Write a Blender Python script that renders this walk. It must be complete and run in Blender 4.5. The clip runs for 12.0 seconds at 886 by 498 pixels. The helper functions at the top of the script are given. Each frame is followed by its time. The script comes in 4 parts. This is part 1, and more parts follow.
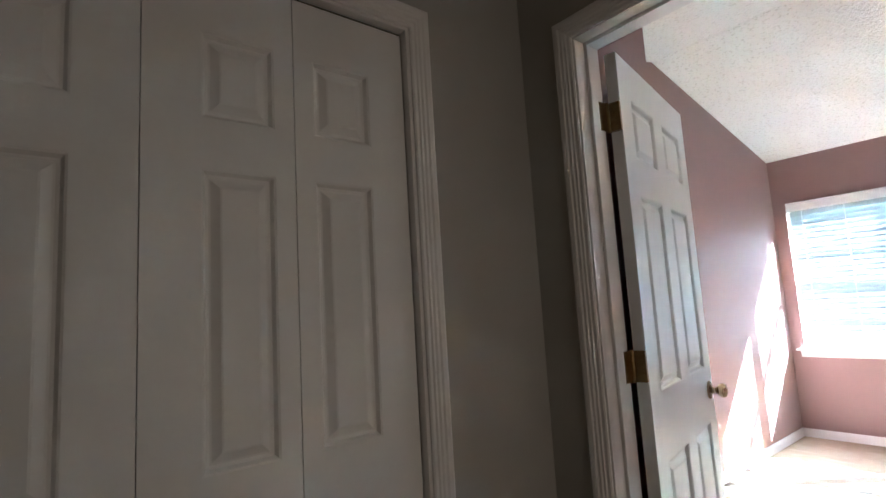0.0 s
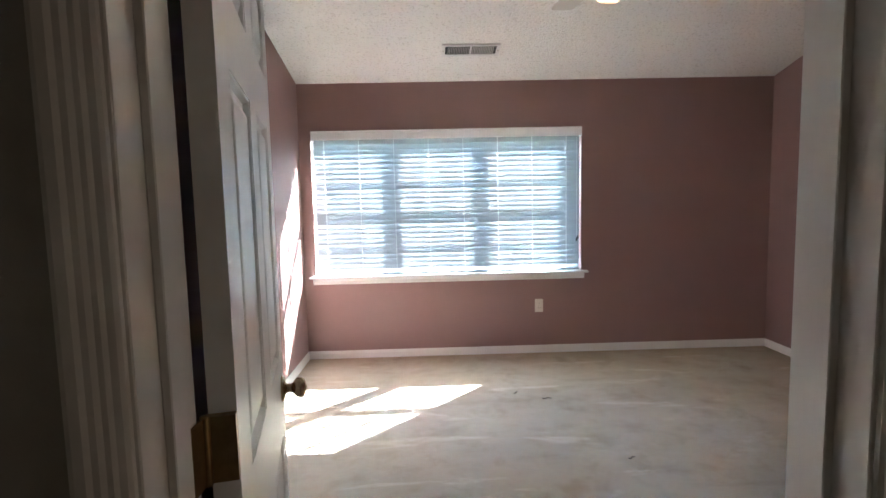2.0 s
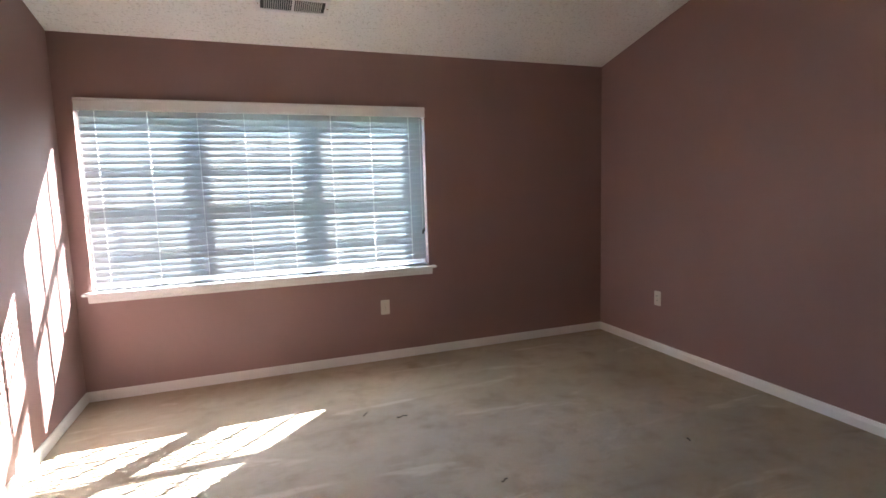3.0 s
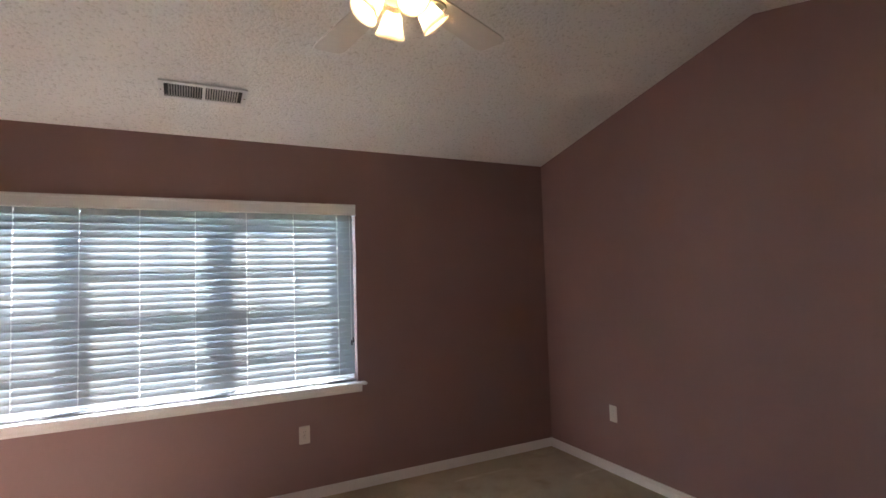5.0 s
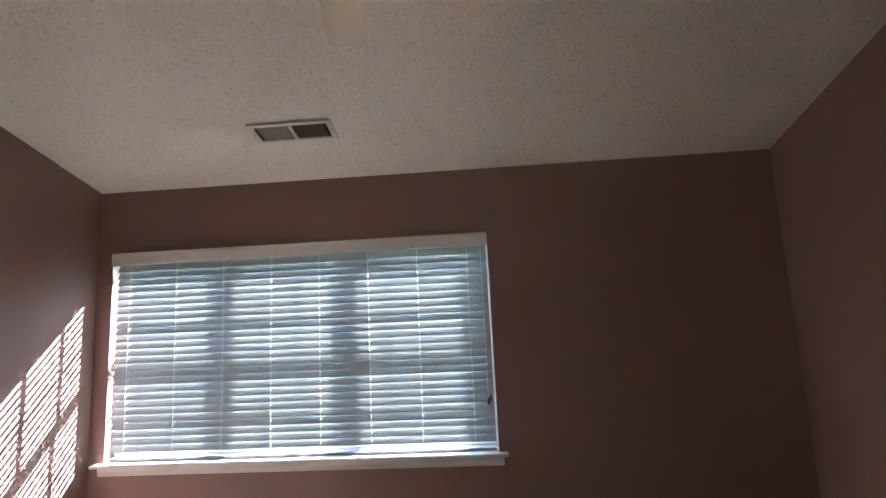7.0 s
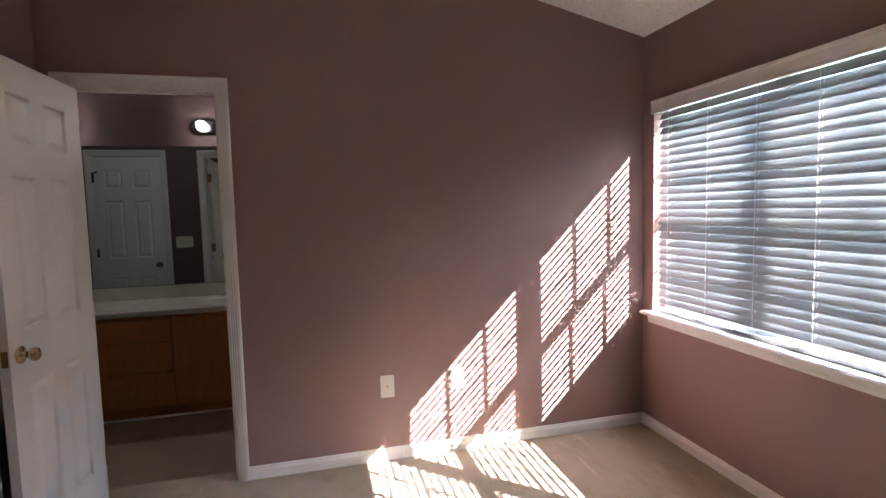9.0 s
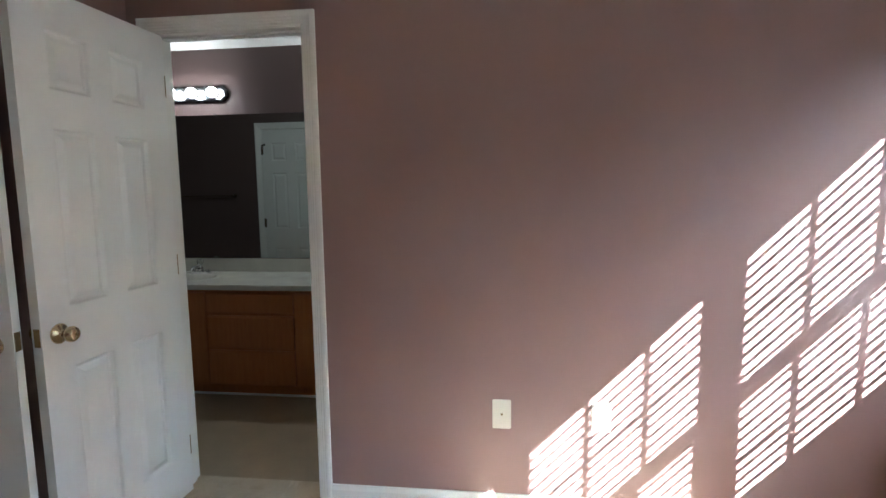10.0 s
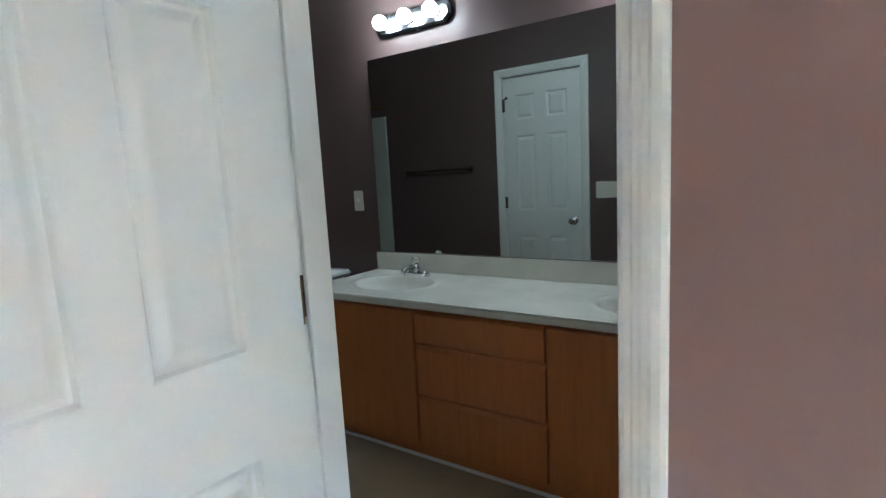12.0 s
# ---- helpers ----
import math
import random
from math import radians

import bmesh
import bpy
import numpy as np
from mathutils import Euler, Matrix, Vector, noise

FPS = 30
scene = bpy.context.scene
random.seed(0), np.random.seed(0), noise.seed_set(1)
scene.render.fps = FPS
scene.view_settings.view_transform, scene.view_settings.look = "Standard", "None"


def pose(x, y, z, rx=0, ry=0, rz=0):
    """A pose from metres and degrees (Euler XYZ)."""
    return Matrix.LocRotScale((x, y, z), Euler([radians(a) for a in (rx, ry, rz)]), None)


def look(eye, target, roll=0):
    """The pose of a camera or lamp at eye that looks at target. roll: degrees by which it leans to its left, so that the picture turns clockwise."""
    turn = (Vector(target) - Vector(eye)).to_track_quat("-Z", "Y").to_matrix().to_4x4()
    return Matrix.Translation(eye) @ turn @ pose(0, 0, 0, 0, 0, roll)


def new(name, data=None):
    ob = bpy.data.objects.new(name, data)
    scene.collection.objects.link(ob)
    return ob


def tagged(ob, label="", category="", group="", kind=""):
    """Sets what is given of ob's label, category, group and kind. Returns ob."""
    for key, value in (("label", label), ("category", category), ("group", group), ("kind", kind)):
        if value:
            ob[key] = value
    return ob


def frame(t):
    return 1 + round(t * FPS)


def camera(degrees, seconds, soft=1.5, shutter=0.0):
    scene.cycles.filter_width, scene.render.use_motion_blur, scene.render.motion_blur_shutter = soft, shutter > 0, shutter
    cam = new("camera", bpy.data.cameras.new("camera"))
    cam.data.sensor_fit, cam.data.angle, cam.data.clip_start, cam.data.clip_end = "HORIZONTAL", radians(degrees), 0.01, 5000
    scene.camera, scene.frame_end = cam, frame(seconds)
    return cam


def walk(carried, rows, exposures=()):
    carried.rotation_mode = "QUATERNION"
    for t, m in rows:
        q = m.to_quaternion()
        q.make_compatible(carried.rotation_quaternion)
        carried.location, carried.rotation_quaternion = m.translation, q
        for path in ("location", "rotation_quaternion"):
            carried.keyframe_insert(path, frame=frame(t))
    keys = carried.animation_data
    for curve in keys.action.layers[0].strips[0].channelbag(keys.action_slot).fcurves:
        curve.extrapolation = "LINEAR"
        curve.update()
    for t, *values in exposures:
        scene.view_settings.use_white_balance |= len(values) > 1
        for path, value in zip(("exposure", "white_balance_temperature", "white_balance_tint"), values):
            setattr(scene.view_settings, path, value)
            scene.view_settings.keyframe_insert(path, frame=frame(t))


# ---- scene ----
cam = camera(82.2, 12.0)
PATH = [
    (0, (1.659, -5.222, 1.284), (0.114, -3.973, 1.519), -3.4),
    (0.5, (1.545, -5.145, 1.311), (0.249, -3.622, 1.301), -2.0),
    (1, (1.35, -5.102, 1.429), (0.457, -3.319, 1.284), -2.0),
    (1.5, (1.229, -4.831, 1.412), (0.717, -2.909, 1.202), -1.9),
    (2, (1.125, -4.512, 1.399), (1.173, -2.521, 1.216), -1.3),
    (2.5, (1.143, -4.203, 1.362), (1.621, -2.273, 1.149), -1.9),
    (4.5, (1.281, -3.6, 1.455), (2.139, -1.804, 1.256), -0.9),
    (5, (1.373, -3.573, 1.502), (2.278, -1.792, 1.607), -1.7),
    (5.5, (1.505, -3.51, 1.572), (2.374, -1.752, 1.964), -3.2),
    (6, (1.668, -3.395, 1.563), (2.333, -1.562, 2.009), -2.9),
    (6.5, (2.012, -3.229, 1.527), (2.329, -1.284, 1.868), -4.7),
    (7, (2.412, -3.05, 1.497), (2.279, -1.077, 1.79), -2.7),
    (9, (2.788, -2.004, 1.428), (0.855, -1.517, 1.27), -1.5),
    (9.5, (2.462, -1.774, 1.405), (0.473, -1.717, 1.21), -1.0),
    (10, (2.064, -1.64, 1.372), (0.09, -1.875, 1.149), -0.7),
    (10.5, (1.67, -1.662, 1.345), (-0.25, -2.179, 1.133), -1.8),
    (11, (1.291, -1.756, 1.324), (-0.52, -2.572, 1.086), -1.4),
    (11.5, (0.976, -2.01, 1.291), (-0.783, -2.928, 1.042), -1.9),
    (12, (0.657, -2.284, 1.296), (-0.987, -3.39, 1.019), -3.1),
]
EXPOSURES = [(0, 7.08, 5100, 2), (0.5, 6.7, 5050, 0), (1.0, 6.5, 5000, 0), (1.5, 6.43, 5100, 0), (2.5, 6.02, 5900, 7), (4.5, 5.55, 6050, 9), (5.5, 5.57, 6100, 11),
             (7.0, 5.14, 5950, 9), (9.0, 5.12, 6300, 18), (9.5, 5.42, 6150, 14), (10.0, 5.78, 5500, 1), (10.5, 6.05, 5250, -5), (11, 6.26, 5100, -9), (12, 6.75, 5050, -4)]
walk(cam, [(t, look(eye, target, roll)) for t, eye, target, roll in PATH], EXPOSURES)

# ---- world, sun, large lights ----
SUN = Vector((1.0, 1.035, 1.052)).normalized()      # towards the sun
world = bpy.data.worlds.new("world")
scene.world = world
world.use_nodes = True
wn = world.node_tree
sky = wn.nodes.new("ShaderNodeTexSky")
sky.sky_type, sky.sun_disc = "NISHITA", False
sky.sun_elevation, sky.sun_rotation = math.asin(SUN.z), math.atan2(SUN.x, SUN.y)
wn.links.new(sky.outputs[0], wn.nodes["Background"].inputs[0])
wn.nodes["Background"].inputs[1].default_value = 0.15
sun = new("sun", bpy.data.lights.new("sun", "SUN"))
sun.data.energy, sun.data.angle, sun.data.color = 2.5, radians(0.38), (1.0, 0.985, 0.965)
sun.matrix_world = look(SUN * 30, (0, 0, 0))
# fill lamp added to lift the dim hall; its source is made up
hall_fill = new("hall_fill_light", bpy.data.lights.new("hall_fill_light", "AREA"))
hall_fill.data.shape, hall_fill.data.size, hall_fill.data.size_y, hall_fill.data.energy, hall_fill.data.color = "RECTANGLE", 0.7, 1.7, 0.023, (1.0, 0.70, 0.47)
hall_fill.matrix_world = look((2.26, -4.47, 1.15), (0.6, -5.1, 1.15))

# ---- plan ----
W = 4.184                       # inner width of the bedroom
YE, YH = -3.895, -4.01          # entry wall: bedroom face, hall face
RY, RZ, EZ = -1.92, 2.90, 2.44  # ridge and eaves
XS, YS = 0.628, -3.217          # corner of the wall stub beside the entry
EX0, EX1 = 0.829, 1.577         # entry opening
BY0, BY1 = -3.103, -2.457       # bathroom opening
DH = 2.045                      # height of openings
WX0, WX1, WZ0, WZ1 = 0.10, 2.475, 0.765, 2.03   # window opening
FL = 0.016                      # top of the carpet pile
BX = -1.60                      # bathroom mirror wall


def ceil_z(y):
    return EZ + (RZ - EZ) * (y / RY if y > RY else (y - YE) / (RY - YE))


# ---- materials ----
def nodes_of(name):
    m = bpy.data.materials.new(name)
    m.use_nodes = True
    t = m.node_tree
    return m, t, t.nodes["Principled BSDF"]


def noise_node(t, scale, detail=4.0, stretch=None, rough=0.55):
    co = t.nodes.new("ShaderNodeTexCoord")
    n = t.nodes.new("ShaderNodeTexNoise")
    n.inputs["Scale"].default_value, n.inputs["Detail"].default_value, n.inputs["Roughness"].default_value = scale, detail, rough
    if stretch:
        mp = t.nodes.new("ShaderNodeMapping")
        mp.inputs["Scale"].default_value = stretch[:3]
        if len(stretch) > 3:
            mp.inputs["Rotation"].default_value = (0, 0, radians(stretch[3]))
        t.links.new(co.outputs["Object"], mp.inputs[0])
        t.links.new(mp.outputs[0], n.inputs[0])
    else:
        t.links.new(co.outputs["Object"], n.inputs[0])
    return n


def ramp_node(t, source, stops):
    r = t.nodes.new("ShaderNodeValToRGB")
    e = r.color_ramp.elements
    while len(e) < len(stops):
        e.new(0.5)
    for k, (p, c) in zip(e, stops):
        k.position, k.color = p, (*c, 1)
    t.links.new(source, r.inputs[0])
    return r


def mix_node(t, a, b, fac, mode="MIX"):
    m = t.nodes.new("ShaderNodeMix")
    m.data_type, m.blend_type = "RGBA", mode
    for i, v in ((0, fac), (6, a), (7, b)):
        if hasattr(v, "is_linked"):
            t.links.new(v, m.inputs[i])
        else:
            m.inputs[i].default_value = v if i == 0 else (*v, 1)
    return m.outputs[2]


def bump_node(t, bsdf, height, strength, distance):
    b = t.nodes.new("ShaderNodeBump")
    b.inputs["Strength"].default_value, b.inputs["Distance"].default_value = strength, distance
    t.links.new(height, b.inputs["Height"])
    t.links.new(b.outputs[0], bsdf.inputs["Normal"])


def shade(c, k):
    return tuple(min(1.0, v * k) for v in c)


def plain(name, col, rough=0.5, metal=0.0, var=0.08, big=2.0, fine=120.0, bump=0.08, dist=0.002, spec=0.5):
    """Paint, plastic, metal: two scales of variation and a fine relief."""
    m, t, b = nodes_of(name)
    n1, n2 = noise_node(t, big), noise_node(t, fine, 3.0)
    c1 = ramp_node(t, n1.outputs[0], [(0.3, shade(col, 1 - var)), (0.7, shade(col, 1 + var))])
    c2 = ramp_node(t, n2.outputs[0], [(0.3, (1 - var * 0.6,) * 3), (0.7, (1.0,) * 3)])
    t.links.new(mix_node(t, c1.outputs[0], c2.outputs[0], 1.0, "MULTIPLY"), b.inputs["Base Color"])
    b.inputs["Metallic"].default_value = metal
    r = ramp_node(t, n1.outputs[0], [(0.3, (rough * 0.88,) * 3), (0.7, (min(1, rough * 1.1),) * 3)])
    t.links.new(r.outputs[0], b.inputs["Roughness"])
    b.inputs["Specular IOR Level"].default_value = spec
    bump_node(t, b, n2.outputs[0], bump, dist)
    return m


def carpet(name, dark, light):
    m, t, b = nodes_of(name)
    n1 = noise_node(t, 0.8, 4.0, (1.0, 1.4, 1.0, 25.0), 0.55)
    n5 = noise_node(t, 1.7, 6.0, (0.8, 3.6, 1.0, 12.0), 0.62)
    n5.inputs["Distortion"].default_value = 0.5
    n2, n3 = noise_node(t, 6.0, 6.0, None, 0.7), noise_node(t, 420.0, 2.0)
    n4 = noise_node(t, 2.1, 3.0)
    c = ramp_node(t, n1.outputs[0], [(0.35, dark), (0.65, light)]).outputs[0]
    track = ramp_node(t, n5.outputs[0], [(0.50, (1, 1, 1)), (0.58, (1.0, 1.0, 1.0)), (0.60, (1.0, 1.0, 1.0)), (0.70, (0.86, 0.85, 0.83))]).outputs[0]
    c = mix_node(t, c, track, 1.0, "MULTIPLY")
    lay = ramp_node(t, n5.outputs[0], [(0.34, (0.12, 0.112, 0.098)), (0.42, (0, 0, 0))]).outputs[0]
    c = mix_node(t, c, lay, 1.0, "ADD")
    st = ramp_node(t, n2.outputs[0], [(0.33, (0.80, 0.77, 0.72)), (0.5, (1, 1, 1))]).outputs[0]
    c = mix_node(t, c, st, 0.8, "MULTIPLY")
    spots = ramp_node(t, n4.outputs[0], [(0.28, (0.72, 0.67, 0.60)), (0.36, (1, 1, 1))]).outputs[0]
    c = mix_node(t, c, spots, 0.7, "MULTIPLY")
    pile = ramp_node(t, n3.outputs[0], [(0.3, (0.62, 0.60, 0.58)), (0.65, (1.0, 1.0, 1.0))]).outputs[0]
    t.links.new(mix_node(t, c, pile, 0.75, "MULTIPLY"), b.inputs["Base Color"])
    b.inputs["Roughness"].default_value = 0.95
    b.inputs["Specular IOR Level"].default_value = 0.1
    b.inputs["Sheen Weight"].default_value = 0.15
    add = t.nodes.new("ShaderNodeMath")
    add.operation = "MULTIPLY_ADD"
    add.inputs[1].default_value = 1.6
    t.links.new(n2.outputs[0], add.inputs[0])
    t.links.new(n3.outputs[0], add.inputs[2])
    bump_node(t, b, add.outputs[0], 0.7, 0.006)
    return m


def popcorn(name):
    m, t, b = nodes_of(name)
    n, n1, n2 = noise_node(t, 56.0, 2.5, None, 0.62), noise_node(t, 1.5), noise_node(t, 0.9, 3.0)
    h = ramp_node(t, n.outputs[0], [(0.44, (0, 0, 0)), (0.60, (1, 1, 1))])
    c = ramp_node(t, n1.outputs[0], [(0.3, (0.87, 0.855, 0.82)), (0.7, (0.90, 0.885, 0.85))]).outputs[0]
    # shade between the popcorn bumps, put into the colour at low relief
    pit_shade = ramp_node(t, n.outputs[0], [(0.32, (0.70, 0.68, 0.65)), (0.45, (1, 1, 1))]).outputs[0]
    t.links.new(mix_node(t, c, pit_shade, 0.65, "MULTIPLY"), b.inputs["Base Color"])
    b.inputs["Roughness"].default_value, b.inputs["Specular IOR Level"].default_value = 0.95, 0.1
    bump_node(t, b, h.outputs[0], 0.42, 0.007)
    return m


def oak(name):
    m, t, b = nodes_of(name)
    n1 = noise_node(t, 3.0, 5.0, (14.0, 14.0, 1.2), 0.6)
    n2 = noise_node(t, 30.0, 4.0, (9.0, 9.0, 0.6), 0.6)
    c = ramp_node(t, n1.outputs[0], [(0.3, (0.37, 0.125, 0.028)), (0.55, (0.41, 0.145, 0.034)), (0.75, (0.44, 0.165, 0.042))]).outputs[0]
    g = ramp_node(t, n2.outputs[0], [(0.35, (0.92, 0.9, 0.88)), (0.55, (1, 1, 1))]).outputs[0]
    t.links.new(mix_node(t, c, g, 0.8, "MULTIPLY"), b.inputs["Base Color"])
    b.inputs["Roughness"].default_value = 0.42
    bump_node(t, b, n2.outputs[0], 0.15, 0.002)
    return m


def glow(name, col, strength, base=(0.9, 0.88, 0.84)):
    m, t, b = nodes_of(name)
    b.inputs["Base Color"].default_value = (*base, 1)
    b.inputs["Emission Color"].default_value, b.inputs["Emission Strength"].default_value = (*col, 1), strength
    return m


def translucent(name, col, share, rough=0.4):
    """A thin pale sheet that lets part of the light through."""
    m, t, b = nodes_of(name)
    n = noise_node(t, 9.0, 4.0)
    c = ramp_node(t, n.outputs[0], [(0.3, shade(col, 0.95)), (0.7, col)]).outputs[0]
    t.links.new(c, b.inputs["Base Color"])
    b.inputs["Roughness"].default_value = rough
    tr = t.nodes.new("ShaderNodeBsdfTranslucent")
    t.links.new(c, tr.inputs[0])
    mx = t.nodes.new("ShaderNodeMixShader")
    mx.inputs[0].default_value = share
    t.links.new(b.outputs[0], mx.inputs[1])
    t.links.new(tr.outputs[0], mx.inputs[2])
    t.links.new(mx.outputs[0], t.nodes["Material Output"].inputs[0])
    return m


def clear(name, col=(1, 1, 1), rough=0.0, ior=1.45):
    m, t, b = nodes_of(name)
    b.inputs["Base Color"].default_value = (*col, 1)
    b.inputs["Transmission Weight"].default_value, b.inputs["Roughness"].default_value, b.inputs["IOR"].default_value = 1.0, rough, ior
    return m


M_MAUVE = plain("mauve_wall_paint", (0.300, 0.186, 0.170), 0.48, var=0.05, big=1.4, fine=260.0, bump=0.10, dist=0.0012, spec=0.5)
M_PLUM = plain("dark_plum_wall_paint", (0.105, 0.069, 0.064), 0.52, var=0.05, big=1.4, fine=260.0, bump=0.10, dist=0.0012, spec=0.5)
M_TAUPE = plain("taupe_wall_paint", (0.42, 0.41, 0.38), 0.75, var=0.05, big=1.4, fine=260.0, bump=0.14, dist=0.0015, spec=0.25)
M_TRIM = plain("white_semigloss_trim", (0.80, 0.79, 0.77), 0.38, var=0.03, big=3.0, fine=90.0, bump=0.05, dist=0.001)
M_DOOR = plain("white_door_paint", (0.81, 0.81, 0.80), 0.42, var=0.03, big=2.0, fine=70.0, bump=0.06, dist=0.001)
M_WHITE = plain("plain_ceiling_paint", (0.74, 0.73, 0.70), 0.9, var=0.03, fine=180.0, bump=0.3, dist=0.003)
M_CEIL = popcorn("popcorn_ceiling")
M_CARPET = carpet("worn_beige_carpet", (0.42, 0.338, 0.235), (0.54, 0.447, 0.33))
M_VINYL = plain("beige_vinyl_floor", (0.34, 0.265, 0.175), 0.5, var=0.10, big=5.0, fine=60.0, bump=0.06)
M_PLATE = plain("ivory_plastic_plate", (0.74, 0.70, 0.62), 0.35, var=0.02, bump=0.02)
M_DUST = plain("dusty_grey_louvre", (0.52, 0.50, 0.46), 0.7, var=0.2, big=30.0, bump=0.05)
M_DARK = plain("dark_slot", (0.03, 0.028, 0.025), 0.6, var=0.1)
M_LINT = plain("grey_brown_lint", (0.12, 0.09, 0.065), 0.95, var=0.2)
M_BRASS = plain("polished_brass", (0.60, 0.47, 0.28), 0.22, 1.0, var=0.10, big=30.0, bump=0.03)
M_OLDBRASS = plain("tarnished_brass", (0.30, 0.20, 0.09), 0.42, 1.0, var=0.18, big=40.0, bump=0.06)
M_BRONZE = plain("dark_bronze_metal", (0.10, 0.075, 0.055), 0.45, 0.9, var=0.15, big=40.0, bump=0.05)
M_CHROME = plain("chrome", (0.62, 0.62, 0.63), 0.14, 1.0, var=0.06, big=20.0, bump=0.02)
# white slats with a greyed base, so the backlit blind comes out less bright
M_SLAT = translucent("dimmed_vinyl_slat", (0.36, 0.378, 0.386), 0.08)
M_CORD = translucent("white_ladder_cord", (0.85, 0.85, 0.83), 0.45, 0.8)
M_VALANCE = plain("white_valance_vinyl", (0.79, 0.80, 0.80), 0.45, var=0.03, bump=0.03)
M_VFRAME = plain("white_vinyl_window_frame", (0.75, 0.76, 0.76), 0.4, var=0.03, bump=0.02)
M_GLASS, _t, _b = nodes_of("window_glass")
_t.nodes.remove(_b)
_mx, _tr, _gl, _fr = (_t.nodes.new("ShaderNode" + k) for k in ("MixShader", "BsdfTransparent", "BsdfGlossy", "Fresnel"))
_gl.inputs["Roughness"].default_value, _tr.inputs[0].default_value, _fr.inputs[0].default_value = 0.0, (0.93, 0.95, 0.94, 1), 1.25
for _i, _o in enumerate((_fr, _tr, _gl)):
    _t.links.new(_o.outputs[0], _mx.inputs[_i])
_t.links.new(_mx.outputs[0], _t.nodes["Material Output"].inputs[0])
M_MIRROR, _t, _b = nodes_of("mirror_silver")
_b.inputs["Base Color"].default_value, _b.inputs["Metallic"].default_value, _b.inputs["Roughness"].default_value = (0.53, 0.57, 0.54, 1), 1.0, 0.015
M_OAK = oak("honey_oak")
M_MARBLE = plain("cultured_marble", (0.60, 0.59, 0.53), 0.22, var=0.06, big=6.0, fine=40.0, bump=0.01)
M_PORCELAIN = plain("white_porcelain", (0.76, 0.75, 0.72), 0.15, var=0.02, bump=0.01)
M_SURROUND = plain("pale_shower_surround", (0.50, 0.50, 0.46), 0.3, var=0.05, bump=0.02)
M_FANBODY = plain("antique_white_fan_metal", (0.64, 0.58, 0.48), 0.4, var=0.05, big=20.0, bump=0.02)
M_BLADE = plain("whitewashed_fan_blade", (0.72, 0.68, 0.62), 0.5, var=0.06, big=6.0, fine=60.0, bump=0.04)
M_SHADE = translucent("frosted_amber_glass", (0.90, 0.77, 0.56), 0.5, 0.5)
M_BULB = glow("warm_bulb", (1.0, 0.86, 0.69), 2.5)
M_BARPLATE = plain("dark_satin_chrome", (0.15, 0.15, 0.16), 0.26, 1.0, var=0.06, big=20.0, bump=0.02)
M_GLOBE = glow("vanity_globe_bulb", (1.0, 0.94, 0.88), 0.86)
M_ACRYLIC = clear("clear_acrylic", (0.95, 0.97, 0.97), 0.05, 1.49)
M_GRASS = plain("summer_grass", (0.07, 0.11, 0.035), 0.9, var=0.35, big=0.3, fine=8.0, bump=0.6, dist=0.05)
M_WOODS = plain("far_woods", (0.055, 0.085, 0.03), 0.95, var=0.5, big=0.35, fine=2.5, bump=0.8, dist=0.4)


# ---- mesh helpers ----
def link(name, bm, material, parent=None, label="", smooth=False):
    me = bpy.data.meshes.new(name)
    bmesh.ops.recalc_face_normals(bm, faces=bm.faces)
    for f in bm.faces:
        f.smooth = smooth
    bm.to_mesh(me)
    bm.free()
    me.materials.append(material)
    ob = new(name, me)
    ob.parent = parent
    if label:
        tagged(ob, label)
    return ob


def part(name, bm, material, parent, label="", smooth=False):
    return link(name, bm, material, parent, label, smooth)


def share(name, me, parent, m, label=""):
    ob = new(name, me)
    ob.parent = parent
    ob.matrix_local = m
    return tagged(ob, label)


def thing(name, at, label, category, group="", kind=""):
    ob = new(name)
    ob.empty_display_size = 0.05
    ob.matrix_world = at if isinstance(at, Matrix) else Matrix.Translation(at)
    return tagged(ob, label, category, group, kind)


def box(bm, x0, x1, y0, y1, z0, z1, bevel=0.0, seg=1, m=None):
    vs = [bm.verts.new((x, y, z)) for x in (x0, x1) for y in (y0, y1) for z in (z0, z1)]
    fs = [bm.faces.new([vs[i] for i in q]) for q in ((0, 1, 3, 2), (4, 6, 7, 5), (0, 4, 5, 1), (2, 3, 7, 6), (0, 2, 6, 4), (1, 5, 7, 3))]
    if bevel:
        es = list({e for f in fs for e in f.edges})
        r = bmesh.ops.bevel(bm, geom=es, offset=bevel, segments=seg, affect="EDGES")
        vs = list({v for f in r["faces"] for v in f.verts} | {v for v in vs if v.is_valid})
    if m is not None:
        bmesh.ops.transform(bm, matrix=m, verts=vs)
    return bm


def B(*a, **k):
    return box(bmesh.new(), *a, **k)


def prism(bm, poly, axis, a, b):
    """A polygon in the plane across axis, drawn out from a to b."""
    def put(u, v, w):
        return {"x": (w, u, v), "y": (u, w, v), "z": (u, v, w)}[axis]
    lo = [bm.verts.new(put(u, v, a)) for u, v in poly]
    hi = [bm.verts.new(put(u, v, b)) for u, v in poly]
    bm.faces.new(lo), bm.faces.new(hi[::-1])
    for i in range(len(poly)):
        j = (i + 1) % len(poly)
        bm.faces.new((lo[i], hi[i], hi[j], lo[j]))
    return bm


